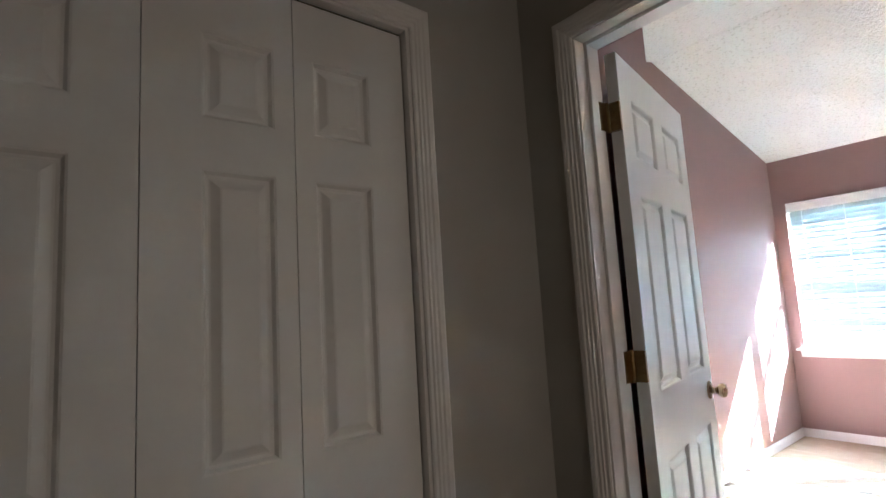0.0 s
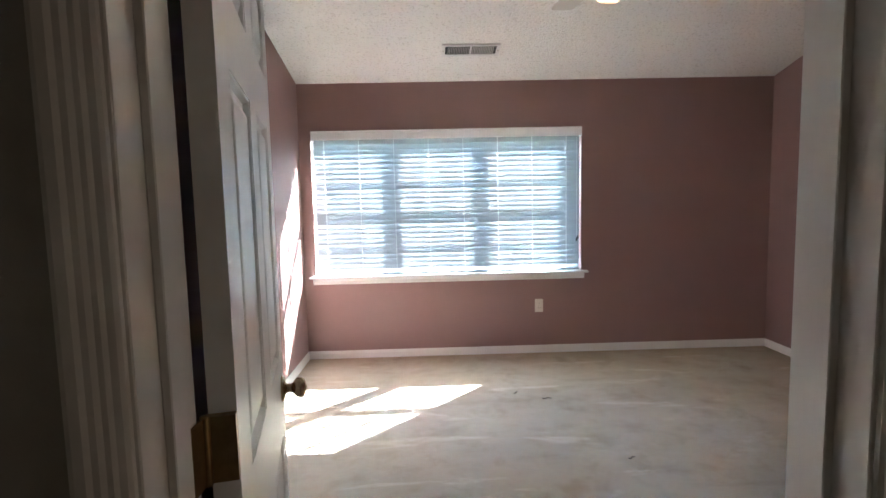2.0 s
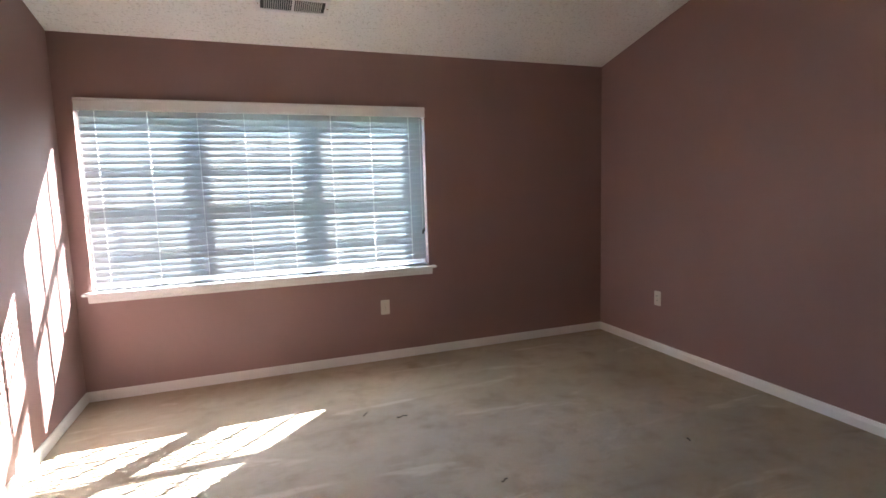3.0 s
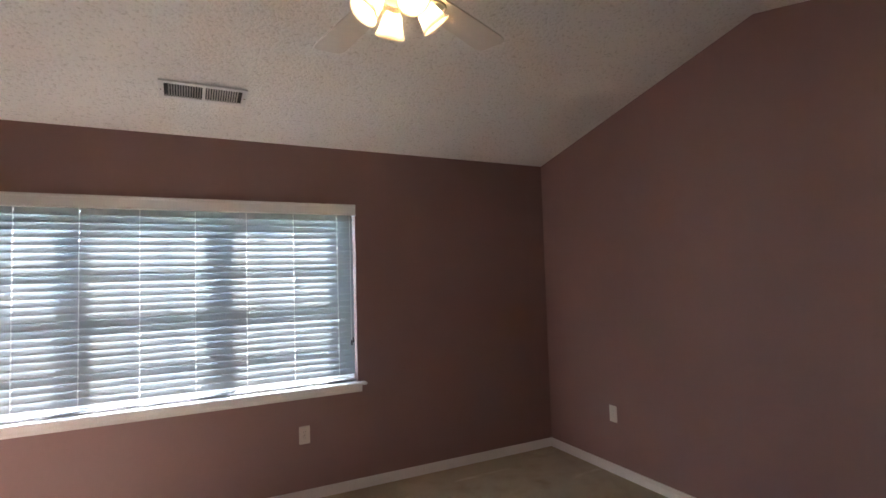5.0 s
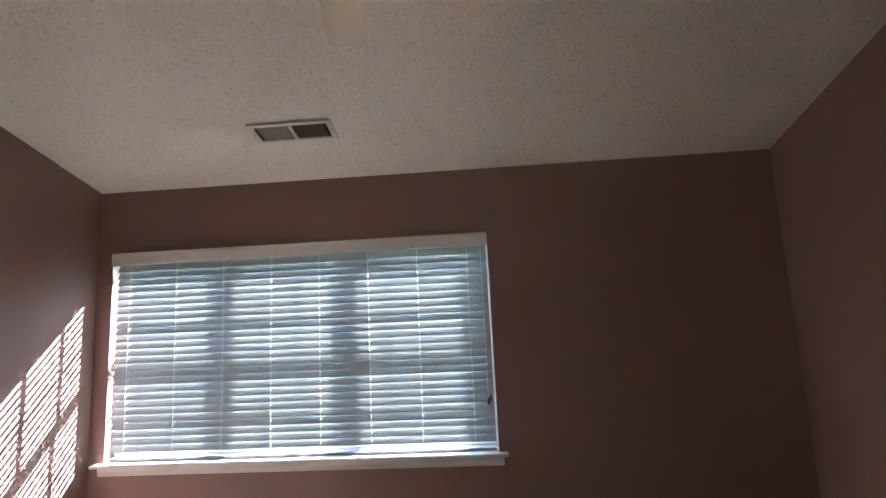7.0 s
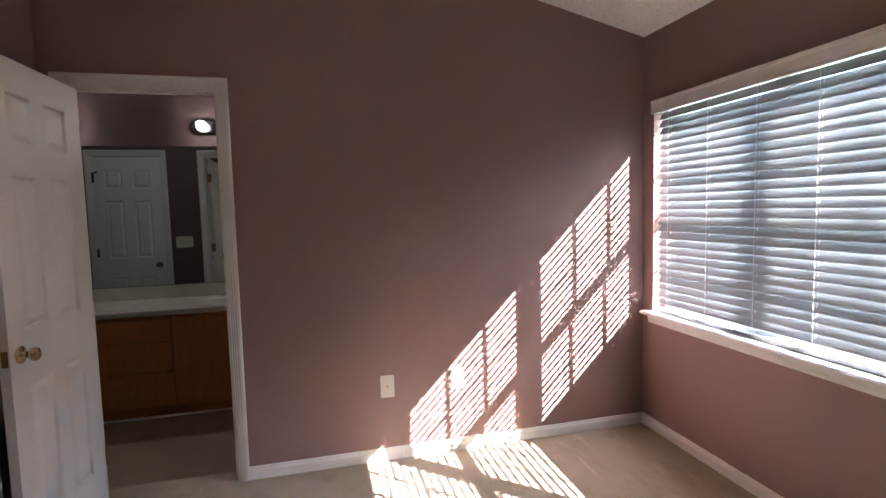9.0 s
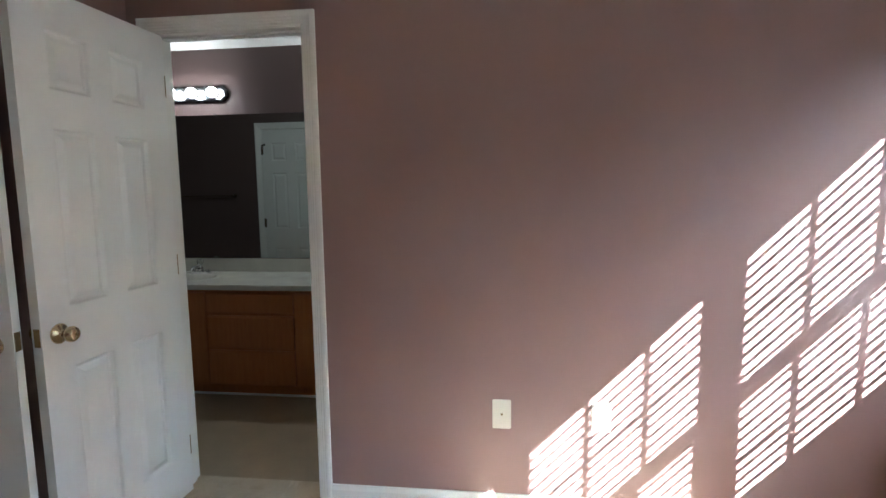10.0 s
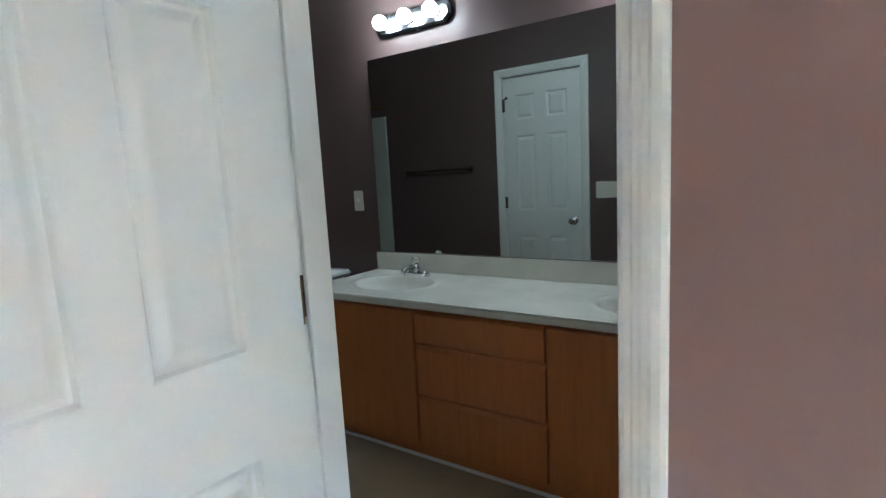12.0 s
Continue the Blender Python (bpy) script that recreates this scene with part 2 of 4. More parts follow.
def lathe(bm, profile, seg=24, m=None):
    """Spin (radius, height) round the z axis."""
    rings = []
    for r, z in profile:
        if r < 1e-5:
            rings.append([bm.verts.new((0, 0, z))])
        else:
            rings.append([bm.verts.new((r * math.cos(2 * math.pi * i / seg), r * math.sin(2 * math.pi * i / seg), z)) for i in range(seg)])
    for a, b in zip(rings, rings[1:]):
        for i in range(seg):
            j = (i + 1) % seg
            q = [a[i % len(a)], a[j % len(a)], b[j % len(b)], b[i % len(b)]]
            u = []
            for v in q:
                if v not in u:
                    u.append(v)
            if len(u) > 2:
                bm.faces.new(u)
    if m is not None:
        bmesh.ops.transform(bm, matrix=m, verts=[v for r in rings for v in r])
    return bm


def L(profile, seg=24, m=None):
    return lathe(bmesh.new(), profile, seg, m)


def tube(bm, pts, r, seg=10):
    pts = [Vector(p) for p in pts]
    rings = []
    for i, p in enumerate(pts):
        d = (pts[min(i + 1, len(pts) - 1)] - pts[max(i - 1, 0)]).normalized()
        u = d.orthogonal().normalized() if i == 0 else (rings_u - d * rings_u.dot(d)).normalized()
        rings_u = u
        w = d.cross(u)
        rings.append([bm.verts.new(p + r * (u * math.cos(2 * math.pi * k / seg) + w * math.sin(2 * math.pi * k / seg))) for k in range(seg)])
    for a, b in zip(rings, rings[1:]):
        for k in range(seg):
            bm.faces.new((a[k], a[(k + 1) % seg], b[(k + 1) % seg], b[k]))
    bm.faces.new(rings[0][::-1]), bm.faces.new(rings[-1])
    return bm


def setting(name, bm, material, label, category):
    return tagged(link(name, bm, material), label, category, kind="structure")


# ---- large structure ----
T = 0.115
bm = B(-T, W + T, YE, 0.05, -0.12, FL)
box(bm, XS - T, 2.2, -7.1, YE, -0.12, FL)
setting("floor", bm, M_CARPET, "worn beige carpet with faint stains and streaks", "carpet")
setting("floor_bathroom", B(BX - T, -T, -6.1, -1.6, -0.12, -0.001), M_VINYL, "plain beige bathroom floor", "floor")

bm = bmesh.new()
YO = 0.20
box(bm, -T, WX0, 0, YO, 0, EZ), box(bm, WX1, W + T, 0, YO, 0, EZ)
box(bm, WX0, WX1, 0, YO, 0, WZ0 - 0.02), box(bm, WX0, WX1, 0, YO, WZ1, EZ)
setting("wall_window", bm, M_MAUVE, "mauve painted bedroom wall with a wide window", "wall")
bm = bmesh.new()
prism(bm, [(BY1 + 0.018, 0), (0, 0), (0, EZ), (RY, RZ), (BY1 + 0.018, ceil_z(BY1 + 0.018))], "x", -T, 0)
prism(bm, [(BY0 - 0.018, DH + 0.018), (BY1 + 0.018, DH + 0.018), (BY1 + 0.018, ceil_z(BY1 + 0.018)), (BY0 - 0.018, ceil_z(BY0 - 0.018))], "x", -T, 0)
prism(bm, [(YS - T, 0), (BY0 - 0.018, 0), (BY0 - 0.018, ceil_z(BY0)), (YS - T, ceil_z(YS - T))], "x", -T, 0)
setting("wall_left", bm, M_MAUVE, "mauve painted wall with the bathroom doorway and sun patches", "wall")
bm = B(0, XS, YS - T, YS, 0, ceil_z(YS))
prism(bm, [(YE, 0), (YS - T, 0), (YS - T, ceil_z(YS - T)), (YE, EZ)], "x", XS - T, XS)
setting("wall_stub", bm, M_MAUVE, "short mauve wall corner beside the entry door", "wall")
bm = B(XS - T, EX0 - 0.018, YH + 0.002, YE, 0, EZ)
box(bm, EX1 + 0.018, W + T, YH + 0.002, YE, 0, EZ), box(bm, EX0 - 0.018, EX1 + 0.018, YH + 0.002, YE, DH + 0.018, EZ)
setting("wall_entry", bm, M_MAUVE, "mauve painted wall with the entry doorway", "wall")
setting("wall_right", prism(bmesh.new(), [(YE, 0), (0, 0), (0, EZ), (RY, RZ), (YE, EZ)], "x", W, W + T), M_MAUVE, "plain mauve painted gable wall", "wall")
bm = bmesh.new()
prism(bm, [(0, EZ), (RY, RZ), (RY, RZ + 0.1), (YO, EZ + 0.1), (YO, EZ)], "x", -T, W + T)
prism(bm, [(YE, EZ), (RY, RZ), (RY, RZ + 0.1), (YE - T, EZ + 0.1), (YE - T, EZ)], "x", -T, W + T)
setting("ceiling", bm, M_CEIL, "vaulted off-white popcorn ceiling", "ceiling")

# hall
CY0, CY1, CH = -5.70, -4.457, 2.04
bm = B(XS - T, XS, CY1, YH, 0, EZ)
box(bm, XS - T, XS, -7.1, CY0, 0, EZ), box(bm, XS - T, XS, CY0, CY1, CH, EZ)
setting("wall_hall_closet", bm, M_TAUPE, "dim taupe hall wall around the closet", "wall")
bm = B(XS, EX0 - 0.018, YH - 0.006, YH + 0.002, 0, EZ)
box(bm, EX1 + 0.018, 2.2, YH - 0.006, YH + 0.002, 0, EZ), box(bm, EX0 - 0.018, EX1 + 0.018, YH - 0.006, YH + 0.002, DH + 0.018, EZ)
setting("wall_hall_end", bm, M_TAUPE, "dark taupe hall wall around the bedroom doorway", "wall")
# unseen wall, with an opening added to let the fill lamp in
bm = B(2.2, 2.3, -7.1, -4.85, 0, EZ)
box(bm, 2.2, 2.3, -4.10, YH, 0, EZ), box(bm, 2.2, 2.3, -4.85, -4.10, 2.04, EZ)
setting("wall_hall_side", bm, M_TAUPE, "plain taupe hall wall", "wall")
# unseen shell added to close off that opening
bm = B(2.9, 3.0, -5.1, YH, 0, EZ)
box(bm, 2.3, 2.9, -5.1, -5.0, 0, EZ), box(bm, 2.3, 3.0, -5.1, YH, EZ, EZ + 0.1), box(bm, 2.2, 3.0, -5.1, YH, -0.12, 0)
setting("wall_fill_recess", bm, M_TAUPE, "plain unseen walls enclosing the added hall fill light", "wall")
setting("wall_hall_back", B(XS - T, 2.3, -7.2, -7.1, 0, EZ), M_TAUPE, "plain taupe wall at the hall's end", "wall")
setting("ceiling_hall", B(-T, 2.3, -7.2, YH, EZ, EZ + 0.1), M_WHITE, "plain white hall ceiling", "ceiling")
bm = B(0, XS - T, CY0 - 0.1, CY0, 0, EZ)
box(bm, 0, XS - T, CY1, CY1 + 0.1, 0, EZ)
setting("wall_closet_sides", bm, M_TAUPE, "closet side walls behind the folding doors", "wall")

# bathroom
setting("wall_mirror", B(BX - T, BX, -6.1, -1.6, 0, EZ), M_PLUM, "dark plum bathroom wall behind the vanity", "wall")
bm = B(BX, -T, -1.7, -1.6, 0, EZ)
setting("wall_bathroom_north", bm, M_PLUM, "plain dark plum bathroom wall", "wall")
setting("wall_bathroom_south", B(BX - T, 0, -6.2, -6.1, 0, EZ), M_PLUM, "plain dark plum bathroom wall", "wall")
LY0, LY1 = -4.150, -3.525
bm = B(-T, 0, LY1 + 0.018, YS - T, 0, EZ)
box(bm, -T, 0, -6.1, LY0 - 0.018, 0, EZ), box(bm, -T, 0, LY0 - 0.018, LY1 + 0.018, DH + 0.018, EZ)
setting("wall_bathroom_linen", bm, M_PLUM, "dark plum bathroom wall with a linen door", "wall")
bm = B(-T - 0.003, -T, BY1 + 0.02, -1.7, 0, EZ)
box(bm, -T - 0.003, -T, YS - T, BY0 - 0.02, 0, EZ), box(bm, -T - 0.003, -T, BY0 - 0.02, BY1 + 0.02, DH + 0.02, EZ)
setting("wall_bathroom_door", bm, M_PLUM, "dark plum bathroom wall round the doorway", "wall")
setting("ceiling_bathroom", B(BX - T, -T, -6.2, -1.6, EZ, EZ + 0.1), M_WHITE, "plain white bathroom ceiling", "ceiling")

# outside
setting("ground", B(-900, 900, 0.6, 900, -3.3, -3.2), M_GRASS, "sunlit grass far below the window", "ground")
bm = bmesh.new()
rnd = random.Random(3)
pts = [(-260 + i * 6.5, 70 + 6 * math.sin(i * 0.7)) for i in range(80)]
top = [(-3.2 + 7 + 4 * rnd.random()) for _ in pts]
lo = [bm.verts.new((x, y, -3.25)) for x, y in pts]
hi = [bm.verts.new((x, y + 1.5, z)) for (x, y), z in zip(pts, top)]
for i in range(len(pts) - 1):
    bm.faces.new((lo[i], lo[i + 1], hi[i + 1], hi[i]))
setting("backdrop", bm, M_WOODS, "distant line of green woods", "trees")


# ---- trim ----
def run(bm, p, q, out, profile):
    """Draw a (depth, height) profile along the floor from p to q, standing out from a wall towards out."""
    p, q, out = Vector((*p, 0)), Vector((*q, 0)), Vector((*out, 0))
    ends = [[bm.verts.new(e + out * d + Vector((0, 0, h))) for d, h in profile] for e in (p, q)]
    n = len(profile)
    bm.faces.new(ends[0]), bm.faces.new(ends[1][::-1])
    for i in range(n):
        j = (i + 1) % n
        bm.faces.new((ends[0][i], ends[1][i], ends[1][j], ends[0][j]))


BASE = [(0, 0), (0.013, 0), (0.013, 0.062), (0.009, 0.072), (0.006, 0.083), (0, 0.085)]


def baseboard(pieces, label):
    bm = bmesh.new()
    for p, q, out in pieces:
        run(bm, p, q, out, BASE)
    return setting("baseboard", bm, M_TRIM, label, "baseboard")


baseboard([((0, 0), (W, 0), (0, -1))], "white baseboard under the window")
baseboard([((W, -0.013), (W, YE), (-1, 0))], "white baseboard along the plain gable wall")
baseboard([((0, -0.013), (0, BY1 + 0.06), (1, 0))], "white sunlit baseboard beside the bathroom door")
baseboard([((EX1 + 0.06, YE), (W - 0.013, YE), (0, 1))], "white baseboard beside the entry door")
baseboard([((0.0, YS), (XS, YS), (0, 1)), ((XS, YE), (XS, YS), (1, 0))], "white baseboard round the wall corner")
baseboard([((XS, CY1 + 0.06), (XS, YH - 0.006), (1, 0)), ((XS + 0.013, YH - 0.006), (EX0 - 0.06, YH - 0.006), (0, -1)), ((EX1 + 0.06, YH - 0.006), (2.2, YH - 0.006), (0, -1))], "white hall baseboard")
baseboard([((-T, -1.7), (-T, BY1 + 0.06), (-1, 0)), ((BX, -1.7), (BX, -2.29), (1, 0)), ((BX, -4.28), (BX, -5.35), (1, 0)), ((-T, -3.45), (-T, YS), (-1, 0))], "white bathroom baseboard")

CAS = [(0, 0), (0.006, 0.0), (0.009, 0.004), (0.009, 0.012), (0.012, 0.016), (0.012, 0.022), (0.015, 0.027), (0.015, 0.034), (0.018, 0.039), (0.018, 0.050), (0.015, 0.057), (0, 0.057)]


def casing(parent, axis, wall, out, a, b, top):
    """Door casing on a wall across axis at wall; a, b: the reveal's edges along the wall; three mitred boards."""
    def put(u, z, d):
        return (wall + out * d, u, z) if axis == "x" else (u, wall + out * d, z)
    def board(name, ends):
        bm = bmesh.new()
        rows = [[bm.verts.new(put(*f(w), d)) for d, w in CAS] for f in ends]
        n = len(CAS)
        bm.faces.new(rows[0]), bm.faces.new(rows[1][::-1])
        for i in range(n):
            j = (i + 1) % n
            bm.faces.new((rows[0][i], rows[1][i], rows[1][j], rows[0][j]))
        return part(name, bm, M_TRIM, parent)
    board("casing_side", (lambda w: (a - w, 0.0), lambda w: (a - w, top + w)))
    board("casing_side", (lambda w: (b + w, 0.0), lambda w: (b + w, top + w)))
    board("casing_head", (lambda w: (a - w, top + w), lambda w: (b + w, top + w)))


def jamb(parent, axis, lo, hi, a, b, top, stop):
    """Lining boards of an opening from lo to hi across the wall, and the stop at stop."""
    def bx(bm, u0, u1, w0, w1, z0, z1):
        return box(bm, w0, w1, u0, u1, z0, z1, 0.0015) if axis == "x" else box(bm, u0, u1, w0, w1, z0, z1, 0.0015)
    part("jamb", bx(bmesh.new(), a - 0.0175, a, lo, hi, 0.001, top), M_TRIM, parent)
    part("jamb", bx(bmesh.new(), b, b + 0.0175, lo, hi, 0.001, top), M_TRIM, parent)
    part("jamb_head", bx(bmesh.new(), a - 0.0175, b + 0.0175, lo, hi, top, top + 0.0175), M_TRIM, parent)
    s0, s1 = stop
    part("stop", bx(bmesh.new(), a, a + 0.011, s0, s1, 0.001, top), M_TRIM, parent)
    part("stop", bx(bmesh.new(), b - 0.011, b, s0, s1, 0.001, top), M_TRIM, parent)
    part("stop_head", bx(bmesh.new(), a + 0.011, b - 0.011, s0, s1, top - 0.011, top), M_TRIM, parent)


# ---- doors ----
ROWS_Z = [(0.215, 0.805), (1.005, 1.595), (1.715, 1.905)]


def leaf_parts(parent, width, height, cols, thick=0.035, z0=0.024, rows=ROWS_Z):
    """Moulded leaf from x 0 to width, y 0 to thick: stiles and rails in one mesh, each raised panel a part."""
    bm = bmesh.new()
    xs = [0.0] + [v for c in cols for v in c] + [width]
    for i in range(0, len(xs), 2):
        box(bm, xs[i], xs[i + 1], 0, thick, z0, height)
    zs = [z0] + [v for r in rows for v in r] + [height]
    for c0, c1 in cols:
        for i in range(0, len(zs), 2):
            box(bm, c0, c1, 0, thick, zs[i], zs[i + 1])
    bmesh.ops.remove_doubles(bm, verts=bm.verts, dist=1e-5)
    leaf = part("leaf", bm, M_DOOR, parent)
    for r0, r1 in rows:
        for c0, c1 in cols:
            bm = bmesh.new()
            front = []
            for ins, dep in ((-0.001, 0.0008), (0.004, 0.0020), (0.010, 0.0115), (0.016, 0.0125), (0.020, 0.0115), (0.036, 0.0025), (0.040, 0.0016)):
                front.append([(c0 + ins, r0 + ins, dep), (c1 - ins, r0 + ins, dep), (c1 - ins, r1 - ins, dep), (c0 + ins, r1 - ins, dep)])
            for side in (0, 1):
                rings = [[bm.verts.new((x, d if side == 0 else thick - d, z)) for x, z, d in f] for f in front]
                for p, q in zip(rings, rings[1:]):
                    for i in range(4):
                        j = (i + 1) % 4
                        bm.faces.new((p[i], p[j], q[j], q[i]))
                bm.faces.new(rings[-1])
            part("panel", bm, M_DOOR, leaf)
    return leaf


KNOB = [(0, 0), (0.033, 0), (0.034, 0.003), (0.030, 0.008), (0.014, 0.011), (0.011, 0.016), (0.011, 0.026), (0.016, 0.031), (0.024, 0.038), (0.0265, 0.046), (0.0255, 0.054), (0.021, 0.060), (0.012, 0.0625), (0, 0.063)]


def knobs(parent, x, y, z, thick, material, label):
    for m in (pose(x, y, z, 90, 0, 0), pose(x, y + thick, z, -90, 0, 0)):
        k = part("knob", L(KNOB, 28, m), material, parent, label, True)
        part("keyhole", L([(0, 0.0625), (0.005, 0.0625), (0.005, 0.0645), (0, 0.065)], 12, m), M_OLDBRASS, k)


# entry door: pin at the left jamb on the bedroom side, swung 102 degrees into the bedroom
frame_1 = thing("door_frame_1", (0, 0, 0), "white cased frame of the bedroom entry", "door frame", kind="structure")
jamb(frame_1, "y", YH - 0.006, YE, EX0, EX1, DH, (YE - 0.075, YE - 0.038))
casing(frame_1, "y", YH - 0.006, -1, EX0 - 0.005, EX1 + 0.005, DH + 0.005)
casing(frame_1, "y", YE, 1, EX0 - 0.005, EX1 + 0.005, DH + 0.005)
part("strike_plate", B(EX1 - 0.0015, EX1 + 0.001, YE - 0.036, YE - 0.006, 0.90, 0.96), M_OLDBRASS, frame_1, "tarnished brass strike plate")
HX, HY = EX0 + 0.004, YE + 0.012
LEAF_A = 102.3
door_1 = thing("door_1", pose(HX, HY, 0, 0, 0, LEAF_A), "white six-panel entry door standing wide open", "door", kind="structure")
D1W = 0.744
leaf_parts(door_1, D1W, 2.032, [(0.105, 0.328), (0.430, 0.653)])
for o in door_1.children:
    o.matrix_local = pose(0.012, -0.037, 0)
knobs(door_1, D1W - 0.050, -0.037, 0.918, 0.035, M_BRASS, "round polished brass knob")
part("latch_plate", B(D1W + 0.011, D1W + 0.0135, -0.032, -0.008, 0.895, 0.955), M_OLDBRASS, door_1)
for hz in (0.24, 1.09, 1.828):
    h = part("hinge", L([(0, -0.046), (0.0055, -0.046), (0.0065, -0.043), (0.0065, 0.043), (0.0055, 0.046), (0, 0.047)], 12, pose(0, 0, hz)), M_OLDBRASS, door_1, "tarnished brass hinge", True)
    part("hinge_plate", B(0.0, 0.0118, -0.037, 0, hz - 0.044, hz + 0.044), M_OLDBRASS, h)
    part("hinge_plate", B(-0.0005, 0.0022, -0.037, 0, -0.044, 0.044, m=pose(0, 0, hz, 0, 0, -LEAF_A) @ pose(-0.002, 0, 0)), M_OLDBRASS, h)

# bathroom door: pin at the far jamb, swung 93 degrees into the bedroom
frame_2 = thing("door_frame_2", (0, 0, 0), "white cased frame of the bathroom doorway", "door frame", kind="structure")
jamb(frame_2, "x", -T, 0, BY0, BY1, DH, (-0.075, -0.038))
casing(frame_2, "x", 0, 1, BY0 - 0.005, BY1 + 0.005, DH + 0.005)
casing(frame_2, "x", -T, -1, BY0 - 0.005, BY1 + 0.005, DH + 0.005)
part("strike_plate", B(-0.032, -0.006, BY1 - 0.0015, BY1 + 0.001, 0.90, 0.96), M_OLDBRASS, frame_2, "tarnished brass strike plate")
door_2 = thing("door_2", pose(0.006, BY0 + 0.009, 0, 0, 0, -2.9), "white six-panel bathroom door standing open", "door", kind="structure")
D2W = 0.650
leaf_parts(door_2, D2W, 2.032, [(0.122, 0.288), (0.376, 0.542)])
knobs(door_2, D2W - 0.062, 0.0, 0.925, 0.035, M_BRASS, "round polished brass knob")
part("latch_plate", B(D2W - 0.001, D2W + 0.0015, 0.008, 0.030, 0.895, 0.955), M_OLDBRASS, door_2)
for hz in (0.24, 1.07, 1.828):
    h = part("hinge", L([(0, -0.046), (0.0055, -0.046), (0.0065, -0.043), (0.0065, 0.043), (0.0055, 0.046), (0, 0.047)], 12, pose(0, 0, hz)), M_OLDBRASS, door_2, "tarnished brass hinge", True)
    part("hinge_plate", B(-0.0022, 0.0005, 0, 0.037, hz - 0.044, hz + 0.044), M_OLDBRASS, h)
    part("hinge_plate", B(-0.036, -0.002, BY0 - 0.001, BY0 + 0.002, hz - 0.044, hz + 0.044), M_BRONZE, frame_2, "dark hinge plate on the jamb")

# linen door, closed, seen in the mirror
frame_3 = thing("door_frame_3", (0, 0, 0), "white cased frame of the linen door", "door frame", kind="structure")
jamb(frame_3, "x", -T, 0, LY0, LY1, DH, (-0.060, -0.045))
casing(frame_3, "x", -T, -1, LY0 - 0.005, LY1 + 0.005, DH + 0.005)
door_3 = thing("door_3", pose(-T + 0.04, LY0 + 0.002, 0, 0, 0, 90), "white six-panel linen door, closed", "door", kind="structure")
D3W = LY1 - LY0 - 0.004
leaf_parts(door_3, D3W, 2.032, [(0.100, 0.265), (0.355, 0.520)])
knobs(door_3, D3W - 0.062, 0.0, 0.925, 0.035, M_CHROME, "round chrome knob")
for hz in (0.24, 1.07, 1.828):
    h = part("hinge", L([(0, -0.046), (0.007, -0.046), (0.007, 0.046), (0, 0.047)], 12, pose(0, 0.042, hz)), M_BRONZE, door_3, "dark bronze hinge", True)
    part("hinge_plate", B(0.0, 0.014, 0.036, 0.0395, hz - 0.044, hz + 0.044), M_BRONZE, h)
    if hz > 1.5:
        stop = part("pin_stop", tube(bmesh.new(), [(0.0, 0.043, hz + 0.05), (0.024, 0.060, hz + 0.05), (0.050, 0.078, hz + 0.05)], 0.0055, 8), M_BRONZE, door_3, "dark hinge-pin door stop", True)
        part("bumper", L([(0, 0), (0.011, 0.001), (0.012, 0.008), (0.009, 0.013), (0, 0.014)], 12, pose(0.050, 0.078, hz + 0.05, -60, 0, 0)), M_DARK, stop)

# closet folding doors: two pairs, each a six-panel door cut in half
frame_4 = thing("closet_frame", (0, 0, 0), "white cased frame of the hall closet", "door frame", kind="structure")
part("jamb", B(XS - T, XS, CY0 - 0.0005, CY0 + 0.016, 0.001, CH, 0.001), M_TRIM, frame_4)
part("jamb", B(XS - T, XS, CY1 - 0.016, CY1 + 0.0005, 0.001, CH, 0.001), M_TRIM, frame_4)
part("jamb_head", B(XS - T, XS, CY0 + 0.016, CY1 - 0.016, CH - 0.014, CH - 0.0005, 0.001), M_TRIM, frame_4)
part("track", B(XS - 0.06, XS - 0.03, CY0 + 0.016, CY1 - 0.016, CH - 0.030, CH - 0.014), M_DARK, frame_4, "dark metal door track")
casing(frame_4, "x", XS, 1, CY0 + 0.008, CY1 - 0.006, CH - 0.006)
span = (CY1 - CY0 - 0.032 - 0.012) / 4
for i in range(4):
    y0 = CY0 + 0.016 + 0.003 + i * (span + 0.002)
    cols = [(0.105, 0.105 + 0.150)] if i % 2 == 0 else [(span - 0.105 - 0.150, span - 0.105)]
    d = thing("closet_door", pose(XS - 0.024, y0, 0, 0, 0, 90), "white moulded folding closet door leaf, closed", "closet door", "closet doors")
    leaf_parts(d, span, CH - 0.022, cols, 0.03, 0.026, [(0.215, 0.805), (1.0, 1.59), (1.695, 1.88)])
    if i in (1, 2):
        part("pull", L([(0, 0), (0.007, 0), (0.006, 0.012), (0.014, 0.020), (0.013, 0.027), (0, 0.029)], 16, pose(0.03 if i == 2 else span - 0.03, 0, 0.93, 90, 0, 0)), M_TRIM, d, "", True)

